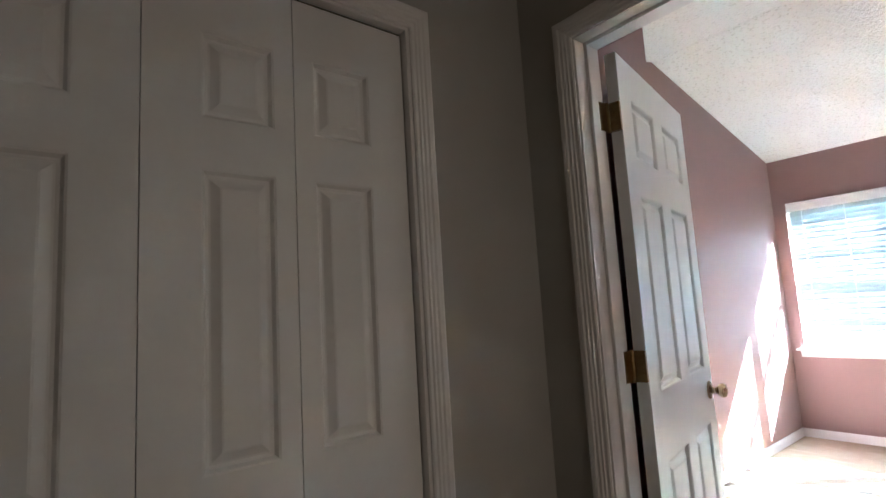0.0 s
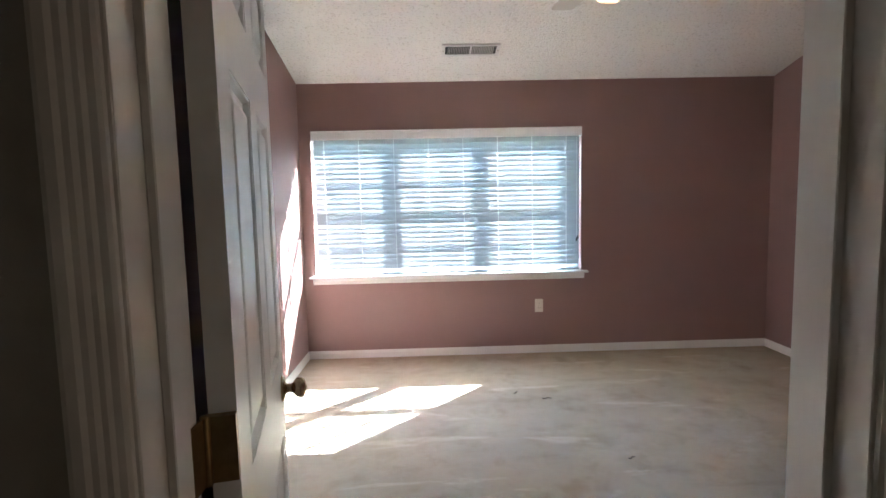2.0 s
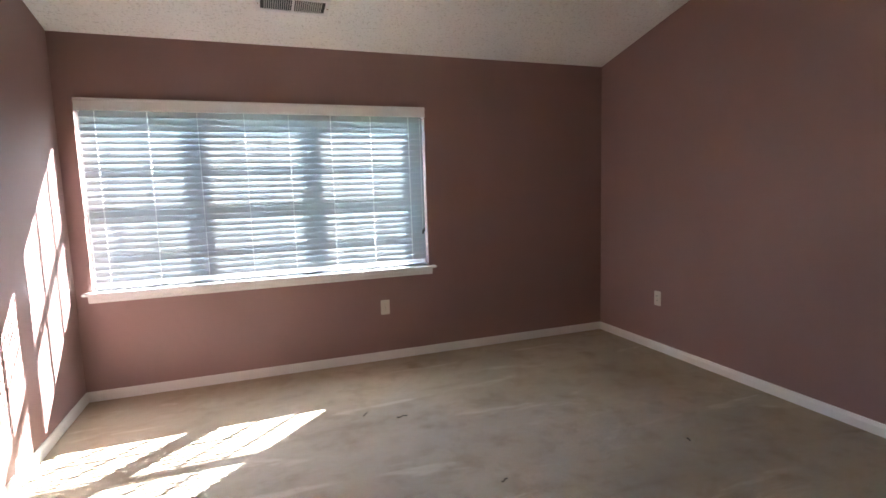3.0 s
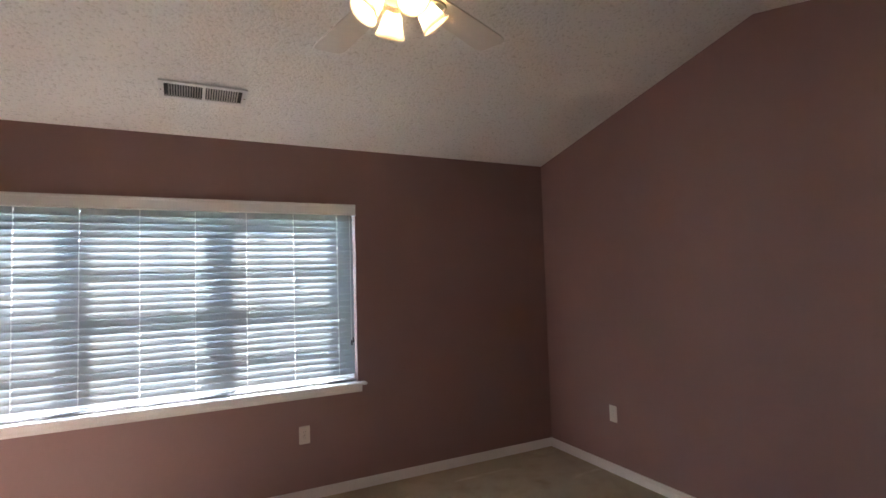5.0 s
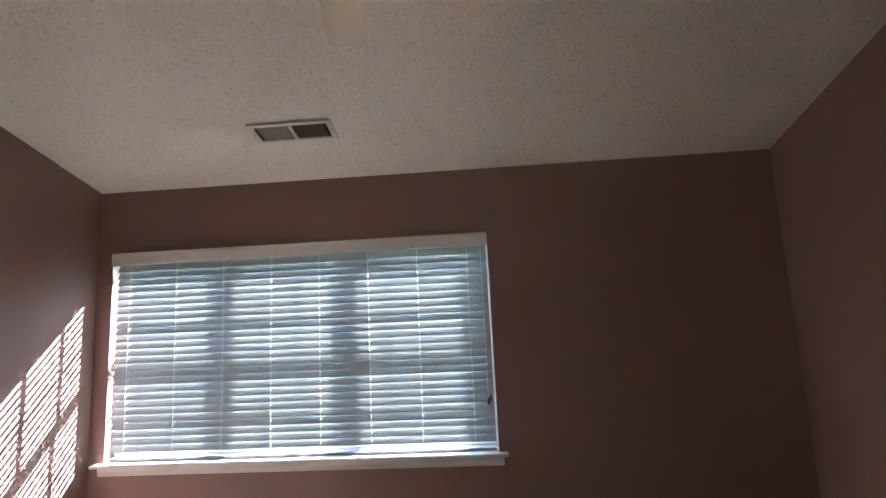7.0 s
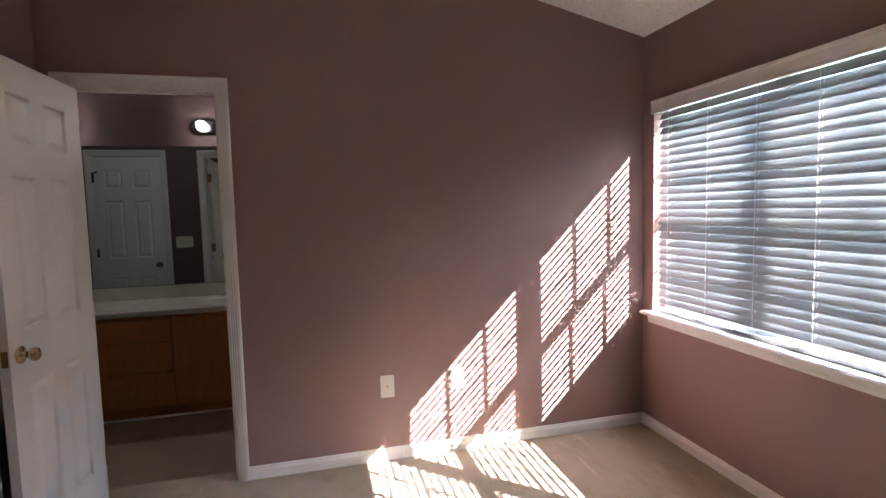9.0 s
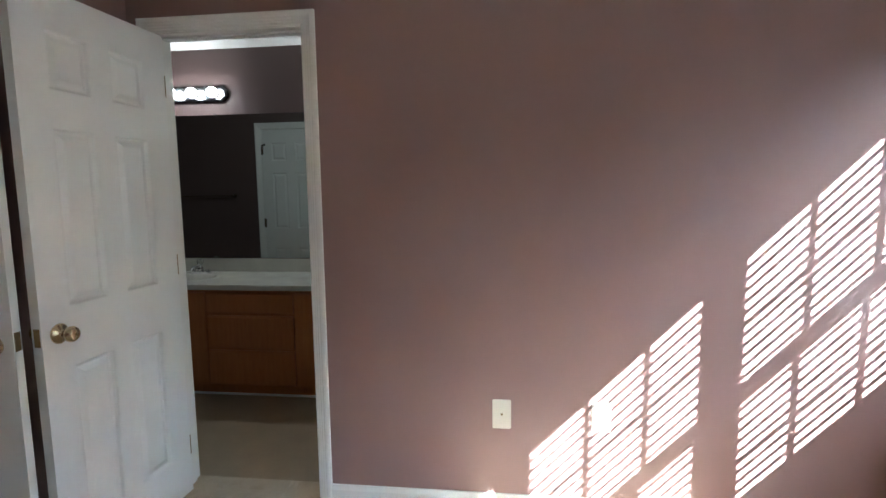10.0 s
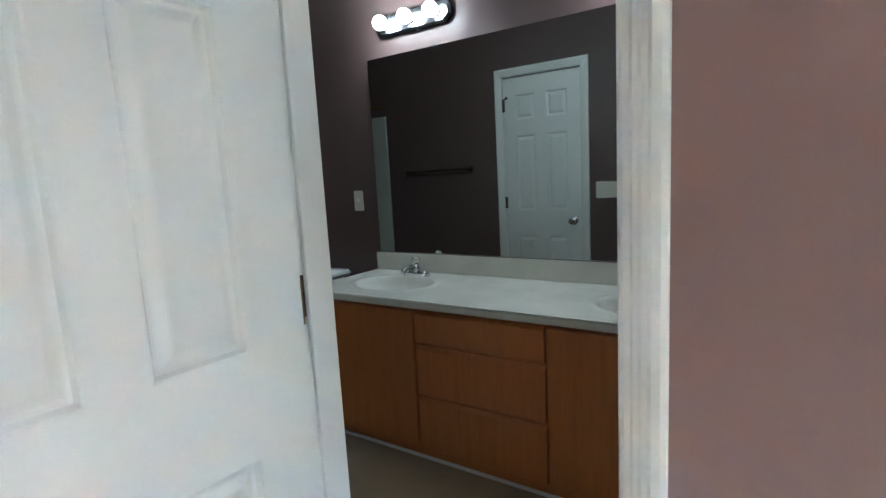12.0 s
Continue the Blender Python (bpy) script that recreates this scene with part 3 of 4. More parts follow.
# ---- window ----
window_1 = thing("window_1", (0, 0, 0), "white vinyl triple window with divided panes behind the blind", "window", kind="structure")
PITCH = (WX1 - WX0) / 3
GY = 0.118
for k in range(3):
    a, b = WX0 + k * PITCH, WX0 + (k + 1) * PITCH
    bm = bmesh.new()
    for q in ((a, a + 0.032, WZ0, WZ1), (b - 0.032, b, WZ0, WZ1), (a + 0.032, b - 0.032, WZ1 - 0.022, WZ1), (a + 0.032, b - 0.032, WZ0, WZ0 + 0.03)):
        box(bm, q[0], q[1], 0.088, 0.19, q[2], q[3])
    wf = part("window_frame", bm, M_VFRAME, window_1)
    for z0, z1, y in ((1.385, WZ1 - 0.022, GY + 0.028), (WZ0 + 0.03, 1.425, GY)):
        bm = bmesh.new()
        r, sx0, sx1 = 0.026, a + 0.032, b - 0.032
        head = 0.012 if z1 > 1.6 else 0.034
        for q in ((sx0, sx0 + r, z0, z1), (sx1 - r, sx1, z0, z1), (sx0 + r, sx1 - r, z0, z0 + 0.038), (sx0 + r, sx1 - r, z1 - head, z1)):
            box(bm, q[0], q[1], y - 0.013, y + 0.013, q[2], q[3])
        sash = part("sash", bm, M_VFRAME, window_1)
        gx0, gx1, gz0, gz1 = sx0 + r, sx1 - r, z0 + 0.038, z1 - head
        pane = part("pane", B(gx0 - 0.004, gx1 + 0.004, y - 0.002, y + 0.002, gz0 - 0.004, gz1 + 0.004), M_GLASS, sash)
        pane.visible_shadow = False
        for j in (1, 2):
            xm = gx0 + (gx1 - gx0) * j / 3
            part("muntin", B(xm - 0.012, xm + 0.012, y + 0.003, y + 0.009, gz0, gz1), M_VFRAME, sash)
        zm = (gz0 + gz1) / 2
        part("muntin", B(gx0, gx1, y + 0.0035, y + 0.0085, zm - 0.012, zm + 0.012), M_VFRAME, sash)
bm = B(WX0 - 0.052, WX1 + 0.052, -0.062, 0.0, WZ0 - 0.019, WZ0, 0.006, 3)
box(bm, WX0 + 0.001, WX1 - 0.001, 0.0, 0.088, WZ0 - 0.019, WZ0)
part("stool", bm, M_TRIM, window_1, "white painted window stool")
bm = bmesh.new()
prism(bm, [(-0.0005, WZ0 - 0.019), (-0.019, WZ0 - 0.019), (-0.019, WZ0 - 0.045), (-0.014, WZ0 - 0.058), (-0.014, WZ0 - 0.072), (-0.0005, WZ0 - 0.075)], "x", WX0 - 0.025, WX1 + 0.025)
part("apron", bm, M_TRIM, window_1)

# ---- blind ----
blind = thing("window_blind", (0, 0, 0), "wide white slatted blind, lowered and half open", "blind")
SX0, SX1 = WX0 + 0.022, WX1 - 0.012
SY, TILT = 0.034, 58.0
VAL = [(-0.022, 1.955), (-0.034, 1.955), (-0.034, 1.963), (-0.030, 1.967), (-0.030, 2.014), (-0.034, 2.019), (-0.034, 2.031), (-0.031, 2.034), (-0.022, 2.034)]
part("valance", prism(bmesh.new(), VAL, "x", WX0 + 0.012, WX1 - 0.004), M_VALANCE, blind, "moulded white valance")
for a in (WX0 + 0.012, WX1 - 0.012):
    part("valance_return", B(a, a + 0.008, -0.022, 0.060, 1.955, 2.028), M_VALANCE, blind)
part("headrail", B(SX0, SX1, 0.004, 0.058, 1.975, 2.026), M_VALANCE, blind)
LADDERS = [0.21 + 0.305 * i for i in range(8)]
DEPTH, THICK = 0.0562, 0.0034


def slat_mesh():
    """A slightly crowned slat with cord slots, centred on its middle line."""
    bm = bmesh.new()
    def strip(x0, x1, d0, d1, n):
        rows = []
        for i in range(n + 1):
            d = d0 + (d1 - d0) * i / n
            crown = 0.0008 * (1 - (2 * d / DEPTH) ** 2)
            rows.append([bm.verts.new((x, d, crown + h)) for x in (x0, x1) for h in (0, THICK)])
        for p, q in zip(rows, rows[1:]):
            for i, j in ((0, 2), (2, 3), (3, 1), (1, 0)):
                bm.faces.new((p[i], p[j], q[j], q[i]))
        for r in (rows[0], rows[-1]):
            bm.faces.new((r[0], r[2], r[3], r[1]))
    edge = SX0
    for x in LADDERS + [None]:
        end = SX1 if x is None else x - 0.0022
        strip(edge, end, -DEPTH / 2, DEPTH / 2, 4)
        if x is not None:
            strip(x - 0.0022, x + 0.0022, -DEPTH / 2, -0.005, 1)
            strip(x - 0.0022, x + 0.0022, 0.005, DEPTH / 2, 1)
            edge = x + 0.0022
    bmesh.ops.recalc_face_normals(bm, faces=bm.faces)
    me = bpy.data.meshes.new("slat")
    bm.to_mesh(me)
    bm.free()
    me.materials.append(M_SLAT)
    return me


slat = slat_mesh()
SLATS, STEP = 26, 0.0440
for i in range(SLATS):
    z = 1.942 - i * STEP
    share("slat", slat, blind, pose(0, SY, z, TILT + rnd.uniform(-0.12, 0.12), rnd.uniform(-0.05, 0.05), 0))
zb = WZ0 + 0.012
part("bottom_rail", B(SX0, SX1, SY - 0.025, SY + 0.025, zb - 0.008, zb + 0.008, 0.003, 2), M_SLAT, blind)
for x in LADDERS:
    bm = bmesh.new()
    for d in (-0.021, 0.021):
        box(bm, x - 0.0012, x + 0.0012, SY + d - 0.0006, SY + d + 0.0006, zb, 1.98)
    box(bm, x - 0.001, x + 0.001, SY - 0.001, SY + 0.001, zb, 1.98)
    part("ladder_cord", bm, M_CORD, blind)
xc = WX1 - 0.045
part("pull_cord", tube(bmesh.new(), [(xc, -0.012, 1.96), (xc + 0.002, -0.010, 1.5), (xc, -0.010, 1.07)], 0.0012, 6), M_CORD, blind)
for dx, dz in ((0.0, 1.045), (0.012, 1.062)):
    part("tassel", L([(0, 0.022), (0.003, 0.020), (0.006, 0.004), (0.007, -0.012), (0.005, -0.018), (0, -0.018)], 12, pose(xc + dx, -0.012, dz)), M_DARK, blind, "small dark cord tassel", True)


# ---- outlets, switches ----
def plate(name, m, label, category, kind_of, w=0.074, h=0.120):
    """A wall plate in the plane y 0, facing -y."""
    p = thing(name, m, label, category)
    part("cover", B(-w / 2, w / 2, -0.006, 0, -h / 2, h / 2, 0.003, 2), M_PLATE, p)
    if kind_of == "outlet":
        for dz in (-0.0195, 0.0195):
            f = part("socket", L([(0, 0.0085), (0.0165, 0.0085), (0.0172, 0.007), (0.0172, 0.0)], 20, pose(0, 0, dz, 90, 0, 0)), M_PLATE, p, "", False)
            for dx in (-0.0055, 0.0055):
                part("slot", B(dx - 0.001, dx + 0.001, -0.0092, -0.008, dz - 0.002, dz + 0.006), M_DARK, f)
        part("screw", L([(0, 0.0075), (0.003, 0.007), (0.003, 0.005)], 10, pose(0, 0, 0, 90, 0, 0)), M_CHROME, p)
    elif kind_of == "jack":
        part("jack", L([(0, 0.012), (0.0035, 0.012), (0.0035, 0.006), (0.0055, 0.006), (0.0055, 0.0)], 12, pose(0, 0, 0, 90, 0, 0)), M_OLDBRASS, p, "small brass cable jack")
        for dz in (-0.042, 0.042):
            part("screw", L([(0, 0.0075), (0.003, 0.007), (0.003, 0.005)], 10, pose(0, 0, dz, 90, 0, 0)), M_PLATE, p)
    else:
        n = kind_of
        for k in range(n):
            x = (k - (n - 1) / 2) * 0.046
            part("toggle", B(x - 0.005, x + 0.005, -0.016, -0.005, -0.004, 0.012, 0.002), M_PLATE, p)
    return p


plate("wall_outlet", pose(2.091, 0, 0.450), "ivory outlet plate on the mauve wall under the window", "outlet", "outlet")
plate("wall_outlet", pose(W, -0.735, 0.450, 0, 0, -90), "ivory outlet plate low on the plain gable wall", "outlet", "outlet")
plate("cable_plate", pose(0, -1.645, 0.440, 0, 0, 90), "ivory cable jack plate on the mauve wall", "wall plate", "jack", 0.078, 0.128)
plate("wall_outlet", pose(0, -1.237, 0.443, 0, 0, 90), "ivory outlet plate in the sun patch", "outlet", "outlet", 0.078, 0.128)
plate("light_switch", pose(BX, -4.385, 1.188, 0, 0, 90), "ivory switch plate beside the bathroom mirror", "switch", 1)
plate("light_switch", pose(-T, -3.335, 1.150, 0, 0, -90), "ivory triple switch plate on the bathroom wall", "switch", 3, 0.165)

# ---- ceiling register ----
SLOPE = math.degrees(math.atan2(RZ - EZ, -RY))
VY = -0.510
vent = thing("ceiling_vent", pose(1.467, VY, ceil_z(VY) - 0.005, -SLOPE + 3.0, 0, 0), "white two-way ceiling register with dusty louvres", "vent")
bm = bmesh.new()
VW, VD = 0.222, 0.090
for q in ((-VW, VW, -VD, -VD + 0.022), (-VW, VW, VD - 0.022, VD), (-VW, -VW + 0.026, -VD + 0.022, VD - 0.022), (VW - 0.026, VW, -VD + 0.022, VD - 0.022), (-0.008, 0.008, -VD + 0.022, VD - 0.022)):
    box(bm, q[0], q[1], q[2], q[3], -0.009, 0.001)
part("vent_frame", bm, M_TRIM, vent)
part("duct", B(-VW + 0.02, VW - 0.02, -VD + 0.016, VD - 0.016, -0.0005, 0.0015), M_DARK, vent, "dark duct behind the louvres")
slm = bpy.data.meshes.new("louvre")
bm = B(-0.0007, 0.0007, -VD + 0.021, VD - 0.021, -0.0048, 0.0048)
bm.to_mesh(slm)
bm.free()
slm.materials.append(M_DUST)
for side in (-1, 1):
    for i in range(13):
        x = side * (0.018 + i * 0.0128)
        share("louvre", slm, vent, pose(x, 0, -0.0055, 0, -40 * side, 0))
for x in (-VW + 0.012, VW - 0.012):
    part("screw", L([(0, -0.0115), (0.004, -0.011), (0.004, -0.009)], 10, pose(x, 0, 0)), M_OLDBRASS, vent)

# ---- ceiling fan ----
FX, FY, FZ = 2.07, RY, RZ - 0.042
fan = thing("ceiling_fan", (FX, FY, FZ), "antique white five-blade ceiling fan with lit lamps", "ceiling fan")
part("canopy", L([(0, 0.07), (0.075, 0.07), (0.075, -0.035), (0.068, -0.055), (0.045, -0.070), (0, -0.070)], 32), M_FANBODY, fan, "", True)
motor = part("motor_housing", L([(0, -0.065), (0.055, -0.067), (0.085, -0.080), (0.118, -0.105), (0.130, -0.135), (0.134, -0.150), (0.134, -0.192), (0.129, -0.199), (0.126, -0.206), (0.098, -0.238), (0.092, -0.240), (0.090, -0.256), (0.074, -0.266), (0.056, -0.272), (0.050, -0.287), (0, -0.287)], 40), M_FANBODY, fan, "", True)
for i in range(10):
    part("cooling_slot", B(-0.024, 0.024, -0.002, 0.002, -0.005, 0.005, m=pose(0, 0, -0.2215) @ pose(0, 0, 0, 0, 0, 36 * i + 18) @ pose(0, -0.1125, 0, -41, 0, 0)), M_DARK, motor)
part("light_fitter", L([(0, -0.284), (0.052, -0.287), (0.056, -0.300), (0.050, -0.325), (0.062, -0.335), (0.060, -0.352), (0.035, -0.365), (0.016, -0.370), (0.012, -0.384), (0, -0.386)], 28), M_FANBODY, fan, "", True)
BZ = -0.318


def blade_mesh():
    bm = bmesh.new()
    edge = []
    for x, w in ((0.175, 0.050), (0.20, 0.060), (0.40, 0.069), (0.58, 0.075), (0.628, 0.074), (0.650, 0.066), (0.660, 0.050)):
        edge.append((x, w))
    poly = [(x, w) for x, w in edge] + [(x, -w) for x, w in reversed(edge)]
    return prism(bm, poly, "z", -0.003, 0.003)


for i in range(5):
    m = pose(0, 0, BZ + 0.028, 0, 0, 27 + 72 * i) @ pose(0, 0, 0, -3, 0, 0)
    bm = blade_mesh()
    bmesh.ops.transform(bm, matrix=m, verts=bm.verts)
    blade = part("blade", bm, M_BLADE, fan, "whitewashed fan blade")
    bm = bmesh.new()
    box(bm, 0.085, 0.150, -0.016, 0.016, 0.004, 0.014, 0.004, 2)
    ring = [(0.205 + 0.052 * math.cos(a), 0.040 * math.sin(a), -0.007) for a in [2 * math.pi * k / 20 for k in range(21)]]
    tube(bm, ring, 0.0055, 8)
    tube(bm, [(0.10, 0, 0.008), (0.13, 0, 0.002), (0.16, 0, -0.006), (0.20, 0, -0.008), (0.235, 0, -0.008)], 0.008, 8)
    for sgn in (-1, 1):
        tube(bm, [(0.125, 0.003 * sgn, 0.0), (0.155, 0.012 * sgn, -0.006), (0.185, 0.030 * sgn, -0.007)], 0.006, 8)
    bmesh.ops.transform(bm, matrix=m, verts=bm.verts)
    part("blade_iron", bm, M_FANBODY, blade, "scrolled cream blade bracket", True)

SHADE = [(0.020, 0.0), (0.026, -0.010), (0.036, -0.030), (0.042, -0.055), (0.048, -0.078), (0.058, -0.100), (0.056, -0.100), (0.046, -0.078), (0.040, -0.055), (0.034, -0.030), (0.024, -0.010), (0.018, 0.0)]
for i in range(4):
    az = -4 + 90 * i
    m = pose(0, 0, -0.338, 0, 0, az) @ pose(0.078, 0, -0.012, 0, -38, 0)
    arm = part("lamp_arm", tube(bmesh.new(), [pose(0, 0, -0.338, 0, 0, az) @ Vector(p) for p in ((0.04, 0, 0.0), (0.060, 0, 0.006), (0.075, 0, 0.0), (0.080, 0, -0.014))], 0.008, 10), M_FANBODY, fan, "", True)
    part("socket_cup", L([(0, 0.010), (0.022, 0.008), (0.026, -0.004), (0.024, -0.014), (0, -0.014)], 18, m), M_FANBODY, arm, "", True)
    sh = part("lamp_shade", L(SHADE, 28, m), M_SHADE, fan, "glowing frosted amber glass bell shade", True)
    part("bulb", L([(0, -0.016), (0.012, -0.018), (0.014, -0.032), (0.022, -0.050), (0.025, -0.064), (0.020, -0.080), (0, -0.086)], 16, m), M_BULB, sh, "lit warm bulb", True)

# ---- bathroom ----
VY0, VY1, VX = -4.262, -2.300, -1.045
vanity = thing("vanity_cabinet", (BX, VY0, 0), "honey oak double vanity cabinet with slab doors", "vanity")
vo = Vector((BX, VY0, 0))


def vpart(name, bm, material, parent, label=""):
    bmesh.ops.translate(bm, verts=bm.verts, vec=-vo)
    return part(name, bm, material, parent, label)


bm = B(BX + 0.002, VX - 0.036, VY0 + 0.012, VY1 - 0.012, 0.085, 0.640)
box(bm, VX - 0.036, VX - 0.018, VY0 + 0.012, VY1 - 0.012, 0.085, 0.748)
box(bm, BX + 0.002, VX - 0.075, VY0 + 0.012, VY1 - 0.012, 0.0, 0.085)
vpart("carcass", bm, M_OAK, vanity)
vpart("toe_strip", B(VX - 0.075, VX - 0.067, VY0 + 0.012, VY1 - 0.012, 0.0, 0.014), M_TRIM, vanity, "pale strip along the floor")
for a, b in ((VY0 + 0.022, -3.612), (-2.992, VY1 - 0.022)):
    vpart("cabinet_door", B(VX - 0.018, VX, a, b, 0.100, 0.730, 0.004, 2), M_OAK, vanity)
for z0, z1 in ((0.590, 0.730), (0.352, 0.572), (0.100, 0.334)):
    bm = prism(bmesh.new(), [(VX - 0.018, z0), (VX - 0.003, z0), (VX, z0 + 0.004), (VX, z1 - 0.014), (VX - 0.014, z1), (VX - 0.018, z1)], "y", -3.602, -3.002)
    vpart("drawer_front", bm, M_OAK, vanity)

top = thing("countertop", (BX, VY0, 0.75), "pale cultured marble top with two moulded basins", "countertop")
CZ = 0.785
BASINS = ((-1.29, -3.905), (-1.29, -2.655))
CX1 = VX + 0.032
nx, ny = 44, 150
bm = bmesh.new()
grid = []
for i in range(nx + 1):
    row = []
    for j in range(ny + 1):
        x, y = BX + 0.001 + (CX1 - BX - 0.001) * i / nx, VY0 + (VY1 - VY0) * j / ny
        z = CZ
        for cx, cy in BASINS:
            r = math.hypot((x - cx) / 0.165, (y - cy) / 0.215)
            if r < 1:
                z -= 0.115 * (1 - r ** 2.6)
            elif r < 1.12:
                z += 0.004 * math.sin(math.pi * (r - 1) / 0.12)
        z += 0.005 * max(0, 1 - abs(x - CX1 + 0.012) / 0.012)
        row.append(bm.verts.new((x - BX, y - VY0, z - 0.75)))
    grid.append(row)
for i in range(nx):
    for j in range(ny):
        bm.faces.new((grid[i][j], grid[i + 1][j], grid[i + 1][j + 1], grid[i][j + 1]))
part("basin_top", bm, M_MARBLE, top, "", True)
bm = B(CX1 - 0.020, CX1, VY0, VY1, 0.750, CZ - 0.001, 0.006, 3)
box(bm, BX + 0.002, CX1 - 0.02, VY0, VY0 + 0.02, 0.750, CZ - 0.001), box(bm, BX + 0.002, CX1 - 0.02, VY1 - 0.02, VY1, 0.750, CZ - 0.001)
bmesh.ops.translate(bm, verts=bm.verts, vec=(-BX, -VY0, -0.75))
part("edge", bm, M_MARBLE, top)
bm = B(BX + 0.001, BX + 0.020, VY0, VY1, CZ, 0.885, 0.004, 2)
bmesh.ops.translate(bm, verts=bm.verts, vec=(-BX, -VY0, -0.75))
part("backsplash", bm, M_MARBLE, top)


def faucet(cy):
    f = thing("faucet", (-1.485, cy, CZ), "chrome basin faucet with a clear acrylic handle", "faucet", "basin faucets")
    bm = prism(bmesh.new(), [(0.026 * math.cos(a), 0.055 * (1 if math.sin(a) > 0 else -1) + 0.026 * math.sin(a)) for a in [2 * math.pi * (k + 0.5) / 24 for k in range(24)]], "z", 0.0, 0.016)
    part("base_plate", bm, M_CHROME, f)
    part("spout", tube(bmesh.new(), [(0, 0, 0.012), (0.010, 0, 0.040), (0.045, 0, 0.055), (0.095, 0, 0.050), (0.112, 0, 0.036), (0.114, 0, 0.026)], 0.013, 14), M_CHROME, f, "", True)
    part("stem", L([(0, 0.0), (0.024, 0.010), (0.022, 0.045), (0.012, 0.058), (0.010, 0.064), (0, 0.064)], 20), M_CHROME, f, "", True)
    part("handle", L([(0, 0.062), (0.012, 0.062), (0.022, 0.074), (0.024, 0.088), (0.021, 0.098), (0.010, 0.104), (0, 0.104)], 8), M_ACRYLIC, f, "clear faceted acrylic handle")
    for dy in (-0.055, 0.055):
        part("bolt_cap", L([(0, 0.030), (0.010, 0.028), (0.014, 0.016), (0, 0.015)], 14, pose(0, dy, 0)), M_CHROME, f, "", True)
    return f


for _, cy in BASINS:
    faucet(cy)

mir = thing("wall_mirror_glass", (BX, -3.28, 0.89), "frameless wall mirror above the vanity", "mirror")
part("glass", B(0.0, 0.006, -4.238 + 3.28, -2.325 + 3.28, 0.0, 1.075), M_MIRROR, mir)
for y in (-3.78, -2.75):
    part("clip", B(0.0, 0.010, y + 3.28 - 0.009, y + 3.28 + 0.009, 1.067, 1.085, 0.002), M_ACRYLIC, mir)


def light_bar(cy):
    lb = thing("vanity_light", (BX, cy, 2.115), "chrome bar light with three lit globe bulbs", "light fixture", "vanity lights")
    c, hl, hh = 0.035, 0.242, 0.056
    poly = [(-hl + c, -hh), (hl - c, -hh), (hl, -hh + c), (hl, hh - c), (hl - c, hh), (-hl + c, hh), (-hl, hh - c), (-hl, -hh + c)]
    bm = prism(bmesh.new(), poly, "x", 0.0, 0.022)
    inner = [(u * 0.93, v * 0.78) for u, v in poly]
    lo, hi = [bm.verts.new((0.022, u, v)) for u, v in poly], [bm.verts.new((0.034, u, v)) for u, v in inner]
    for k in range(8):
        bm.faces.new((lo[k], lo[(k + 1) % 8], hi[(k + 1) % 8], hi[k]))
    bm.faces.new(hi)
    part("back_plate", bm, M_BARPLATE, lb)
    for dy in (-0.160, 0.0, 0.160):
        s = part("lamp_socket", L([(0.026, 0.030), (0.026, 0.042), (0.018, 0.046), (0, 0.046)], 20, pose(0, dy, 0.0, 0, 90, 0)), M_CHROME, lb, "", True)
        part("bulb", L([(0, 0.044), (0.014, 0.046), (0.019, 0.054), (0.032, 0.068), (0.037, 0.086), (0.034, 0.104), (0.021, 0.118), (0, 0.122)], 22, pose(0, dy, 0.0, 0, 90, 0)), M_GLOBE, s, "lit white globe bulb", True)
    return lb


for _, cy in BASINS:
    light_bar(cy)

# toilet beside the vanity
toilet = thing("toilet", (BX, -4.70, 0), "white porcelain toilet beside the vanity", "toilet")
part("tank", B(0.02, 0.21, -0.21, 0.21, 0.38, 0.735, 0.025, 3), M_PORCELAIN, toilet, "", True)
part("tank_lid", B(0.010, 0.225, -0.225, 0.225, 0.735, 0.772, 0.014, 4), M_PORCELAIN, toilet, "", True)
bm = L([(0.09, 0.0), (0.13, 0.0), (0.125, 0.05), (0.10, 0.15), (0.13, 0.28), (0.185, 0.37), (0.19, 0.395), (0.0, 0.395)], 28)
for v in bm.verts:
    v.co.x = v.co.x * 1.25 + 0.42
part("bowl", bm, M_PORCELAIN, toilet, "", True)
bm = L([(0.0, 0.400), (0.185, 0.400), (0.192, 0.408), (0.188, 0.425), (0.0, 0.432)], 28)
for v in bm.verts:
    v.co.x = v.co.x * 1.25 + 0.42
part("seat_lid", bm, M_PORCELAIN, toilet, "", True)
part("flush_lever", tube(bmesh.new(), [(0.21, -0.15, 0.68), (0.235, -0.15, 0.68), (0.24, -0.10, 0.672)], 0.007, 8), M_CHROME, toilet, "", True)

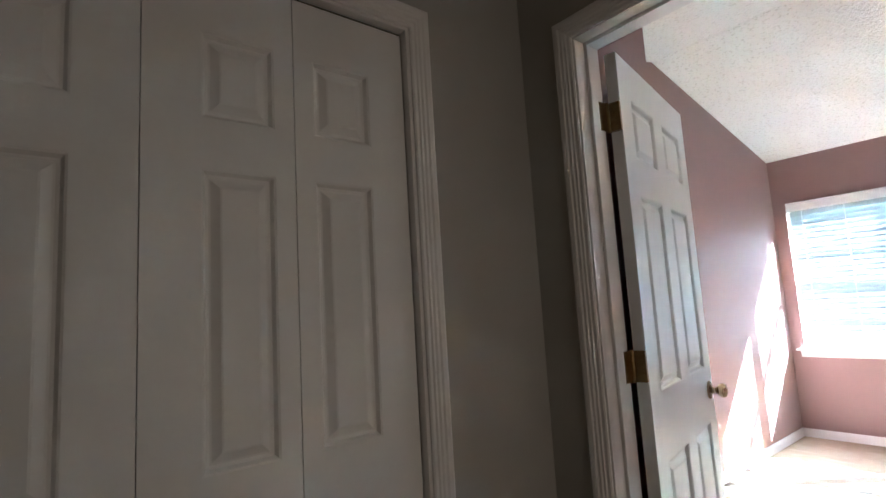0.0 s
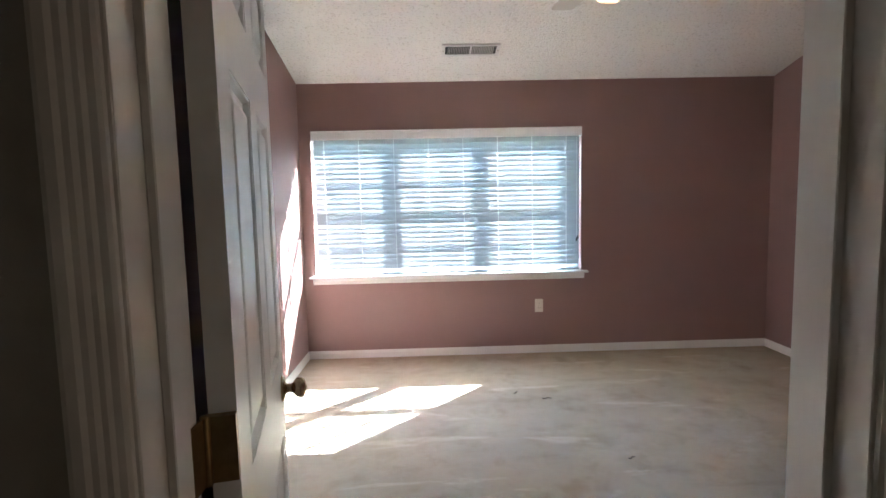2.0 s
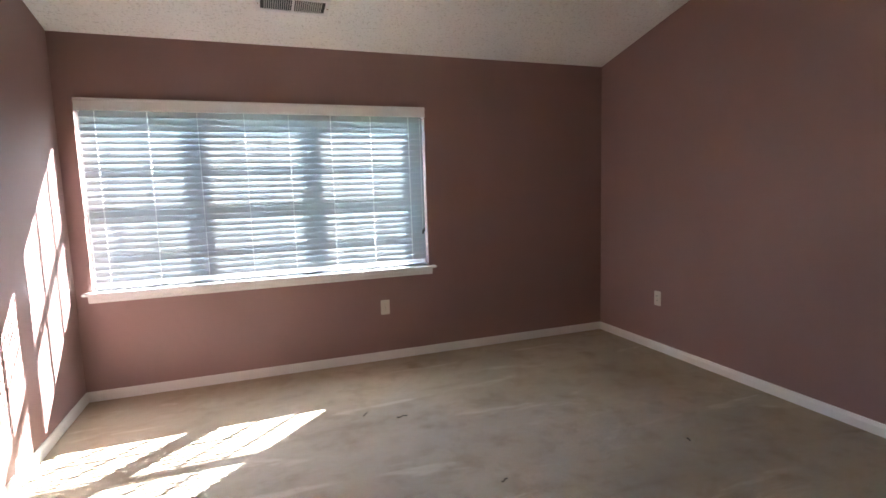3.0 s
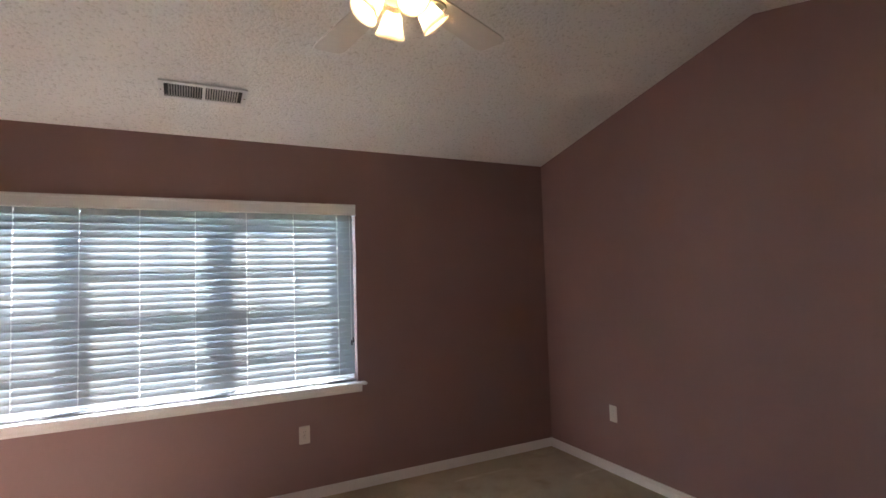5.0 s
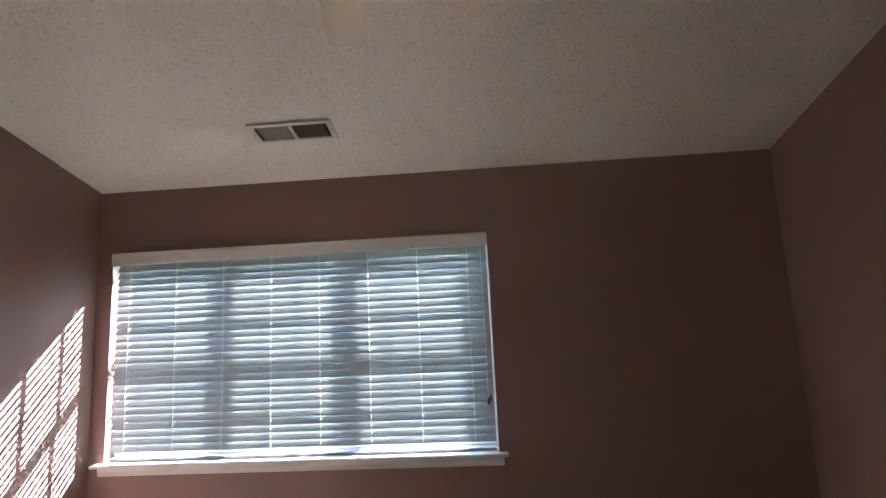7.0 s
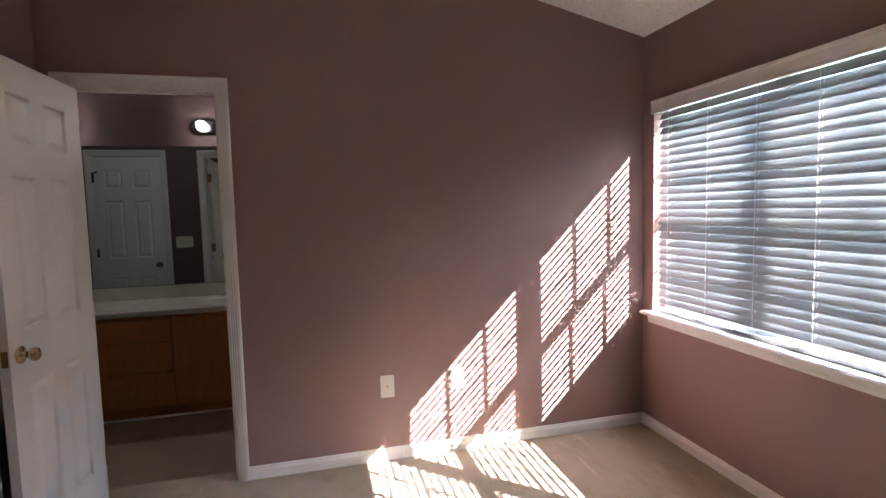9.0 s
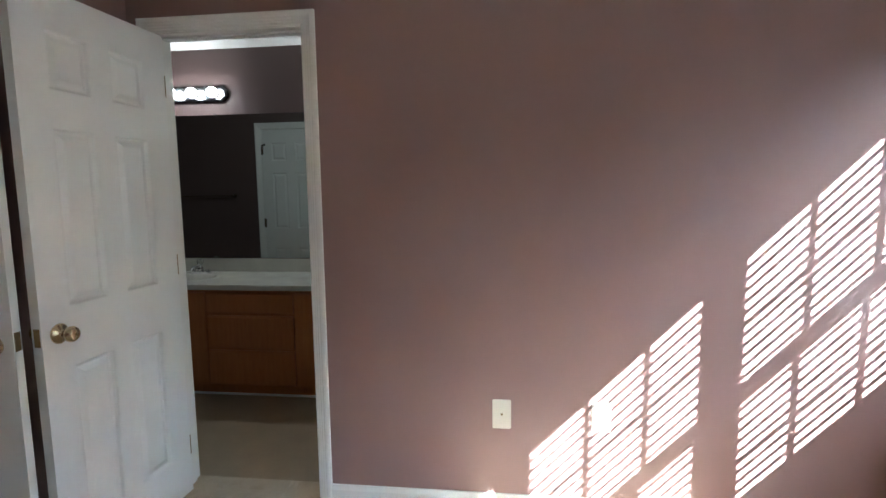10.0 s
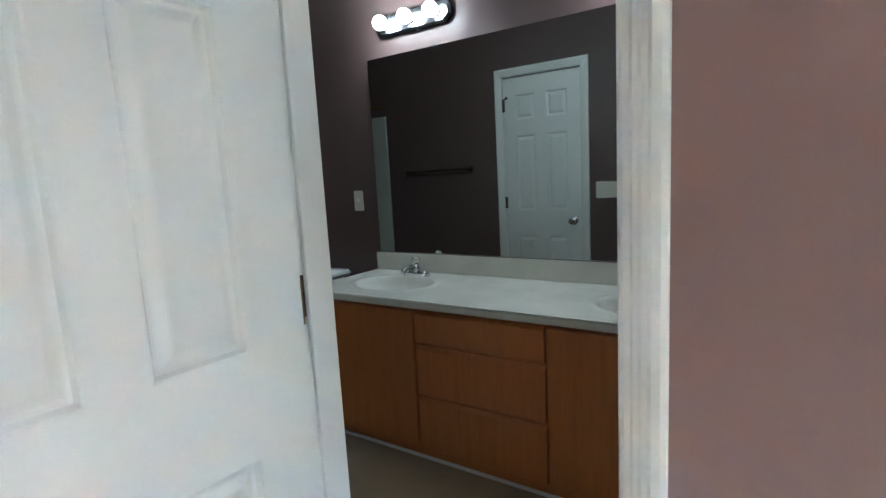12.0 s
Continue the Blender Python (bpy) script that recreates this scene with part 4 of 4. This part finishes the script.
# towel bar and bath surround, seen in the mirror
bar = thing("towel_bar", (-T, -4.78, 1.36), "dark metal towel bar on the bathroom wall", "towel bar")
part("rail", tube(bmesh.new(), [(-0.06, -0.31, 0), (-0.06, 0.31, 0)], 0.009, 10), M_BRONZE, bar)
for dy in (-0.31, 0.31):
    part("bracket", L([(0, 0), (0.024, 0), (0.022, 0.010), (0.012, 0.016), (0.012, 0.062), (0.016, 0.070), (0, 0.074)], 16, pose(0, dy, 0, 0, -90, 0)), M_BRONZE, bar, "", True)
tub = thing("bathtub", (BX, -6.1, 0), "white bathtub with a smooth pale surround", "bathtub")
tw, td = -T - BX, 0.76
bm = bmesh.new()
box(bm, 0.002, tw - 0.002, td - 0.07, td, 0.0, 0.40), box(bm, 0.002, tw - 0.002, 0.002, 0.07, 0.0, 0.40)
box(bm, 0.002, 0.09, 0.07, td - 0.07, 0.0, 0.40), box(bm, tw - 0.09, tw - 0.002, 0.07, td - 0.07, 0.0, 0.40), box(bm, 0.09, tw - 0.09, 0.07, td - 0.07, 0.0, 0.06)
part("tub", bm, M_PORCELAIN, tub)
bm = B(0.002, 0.022, 0.022, td, 0.40, 1.88, 0.004)
part("surround_panel", bm, M_SURROUND, tub)
part("surround_panel", B(tw - 0.022, tw - 0.002, 0.022, td, 0.40, 1.88, 0.004), M_SURROUND, tub)
part("surround_panel", B(0.002, tw - 0.002, 0.002, 0.022, 0.40, 1.88, 0.004), M_SURROUND, tub)
rod = thing("shower_rod", (BX, -6.1 + td - 0.03, 1.96), "dark shower curtain rod across the tub", "curtain rod")
part("rail", tube(bmesh.new(), [(0.001, 0, 0), (tw - 0.001, 0, 0)], 0.0125, 12), M_OLDBRASS, rod)

# lint on the carpet
for x, y, a, n in ((2.17, -1.94, 15, 0.020), (1.91, -1.09, 170, 0.032), (3.24, -1.98, 60, 0.016), (1.71, -0.97, 40, 0.022)):
    scrap = thing("lint_scrap", (x, y, FL), "small dark lint scrap lying on the carpet", "lint", "carpet lint")
    part("thread", tube(bmesh.new(), [pose(0, 0, 0, 0, 0, a) @ Vector((u * n, n * 0.35 * math.sin(u * 3.1), 0.004 + 0.003 * math.cos(u * 5))) for u in (-1, -0.6, -0.2, 0.2, 0.6, 1)], 0.0035, 6), M_LINT, scrap, "", True)
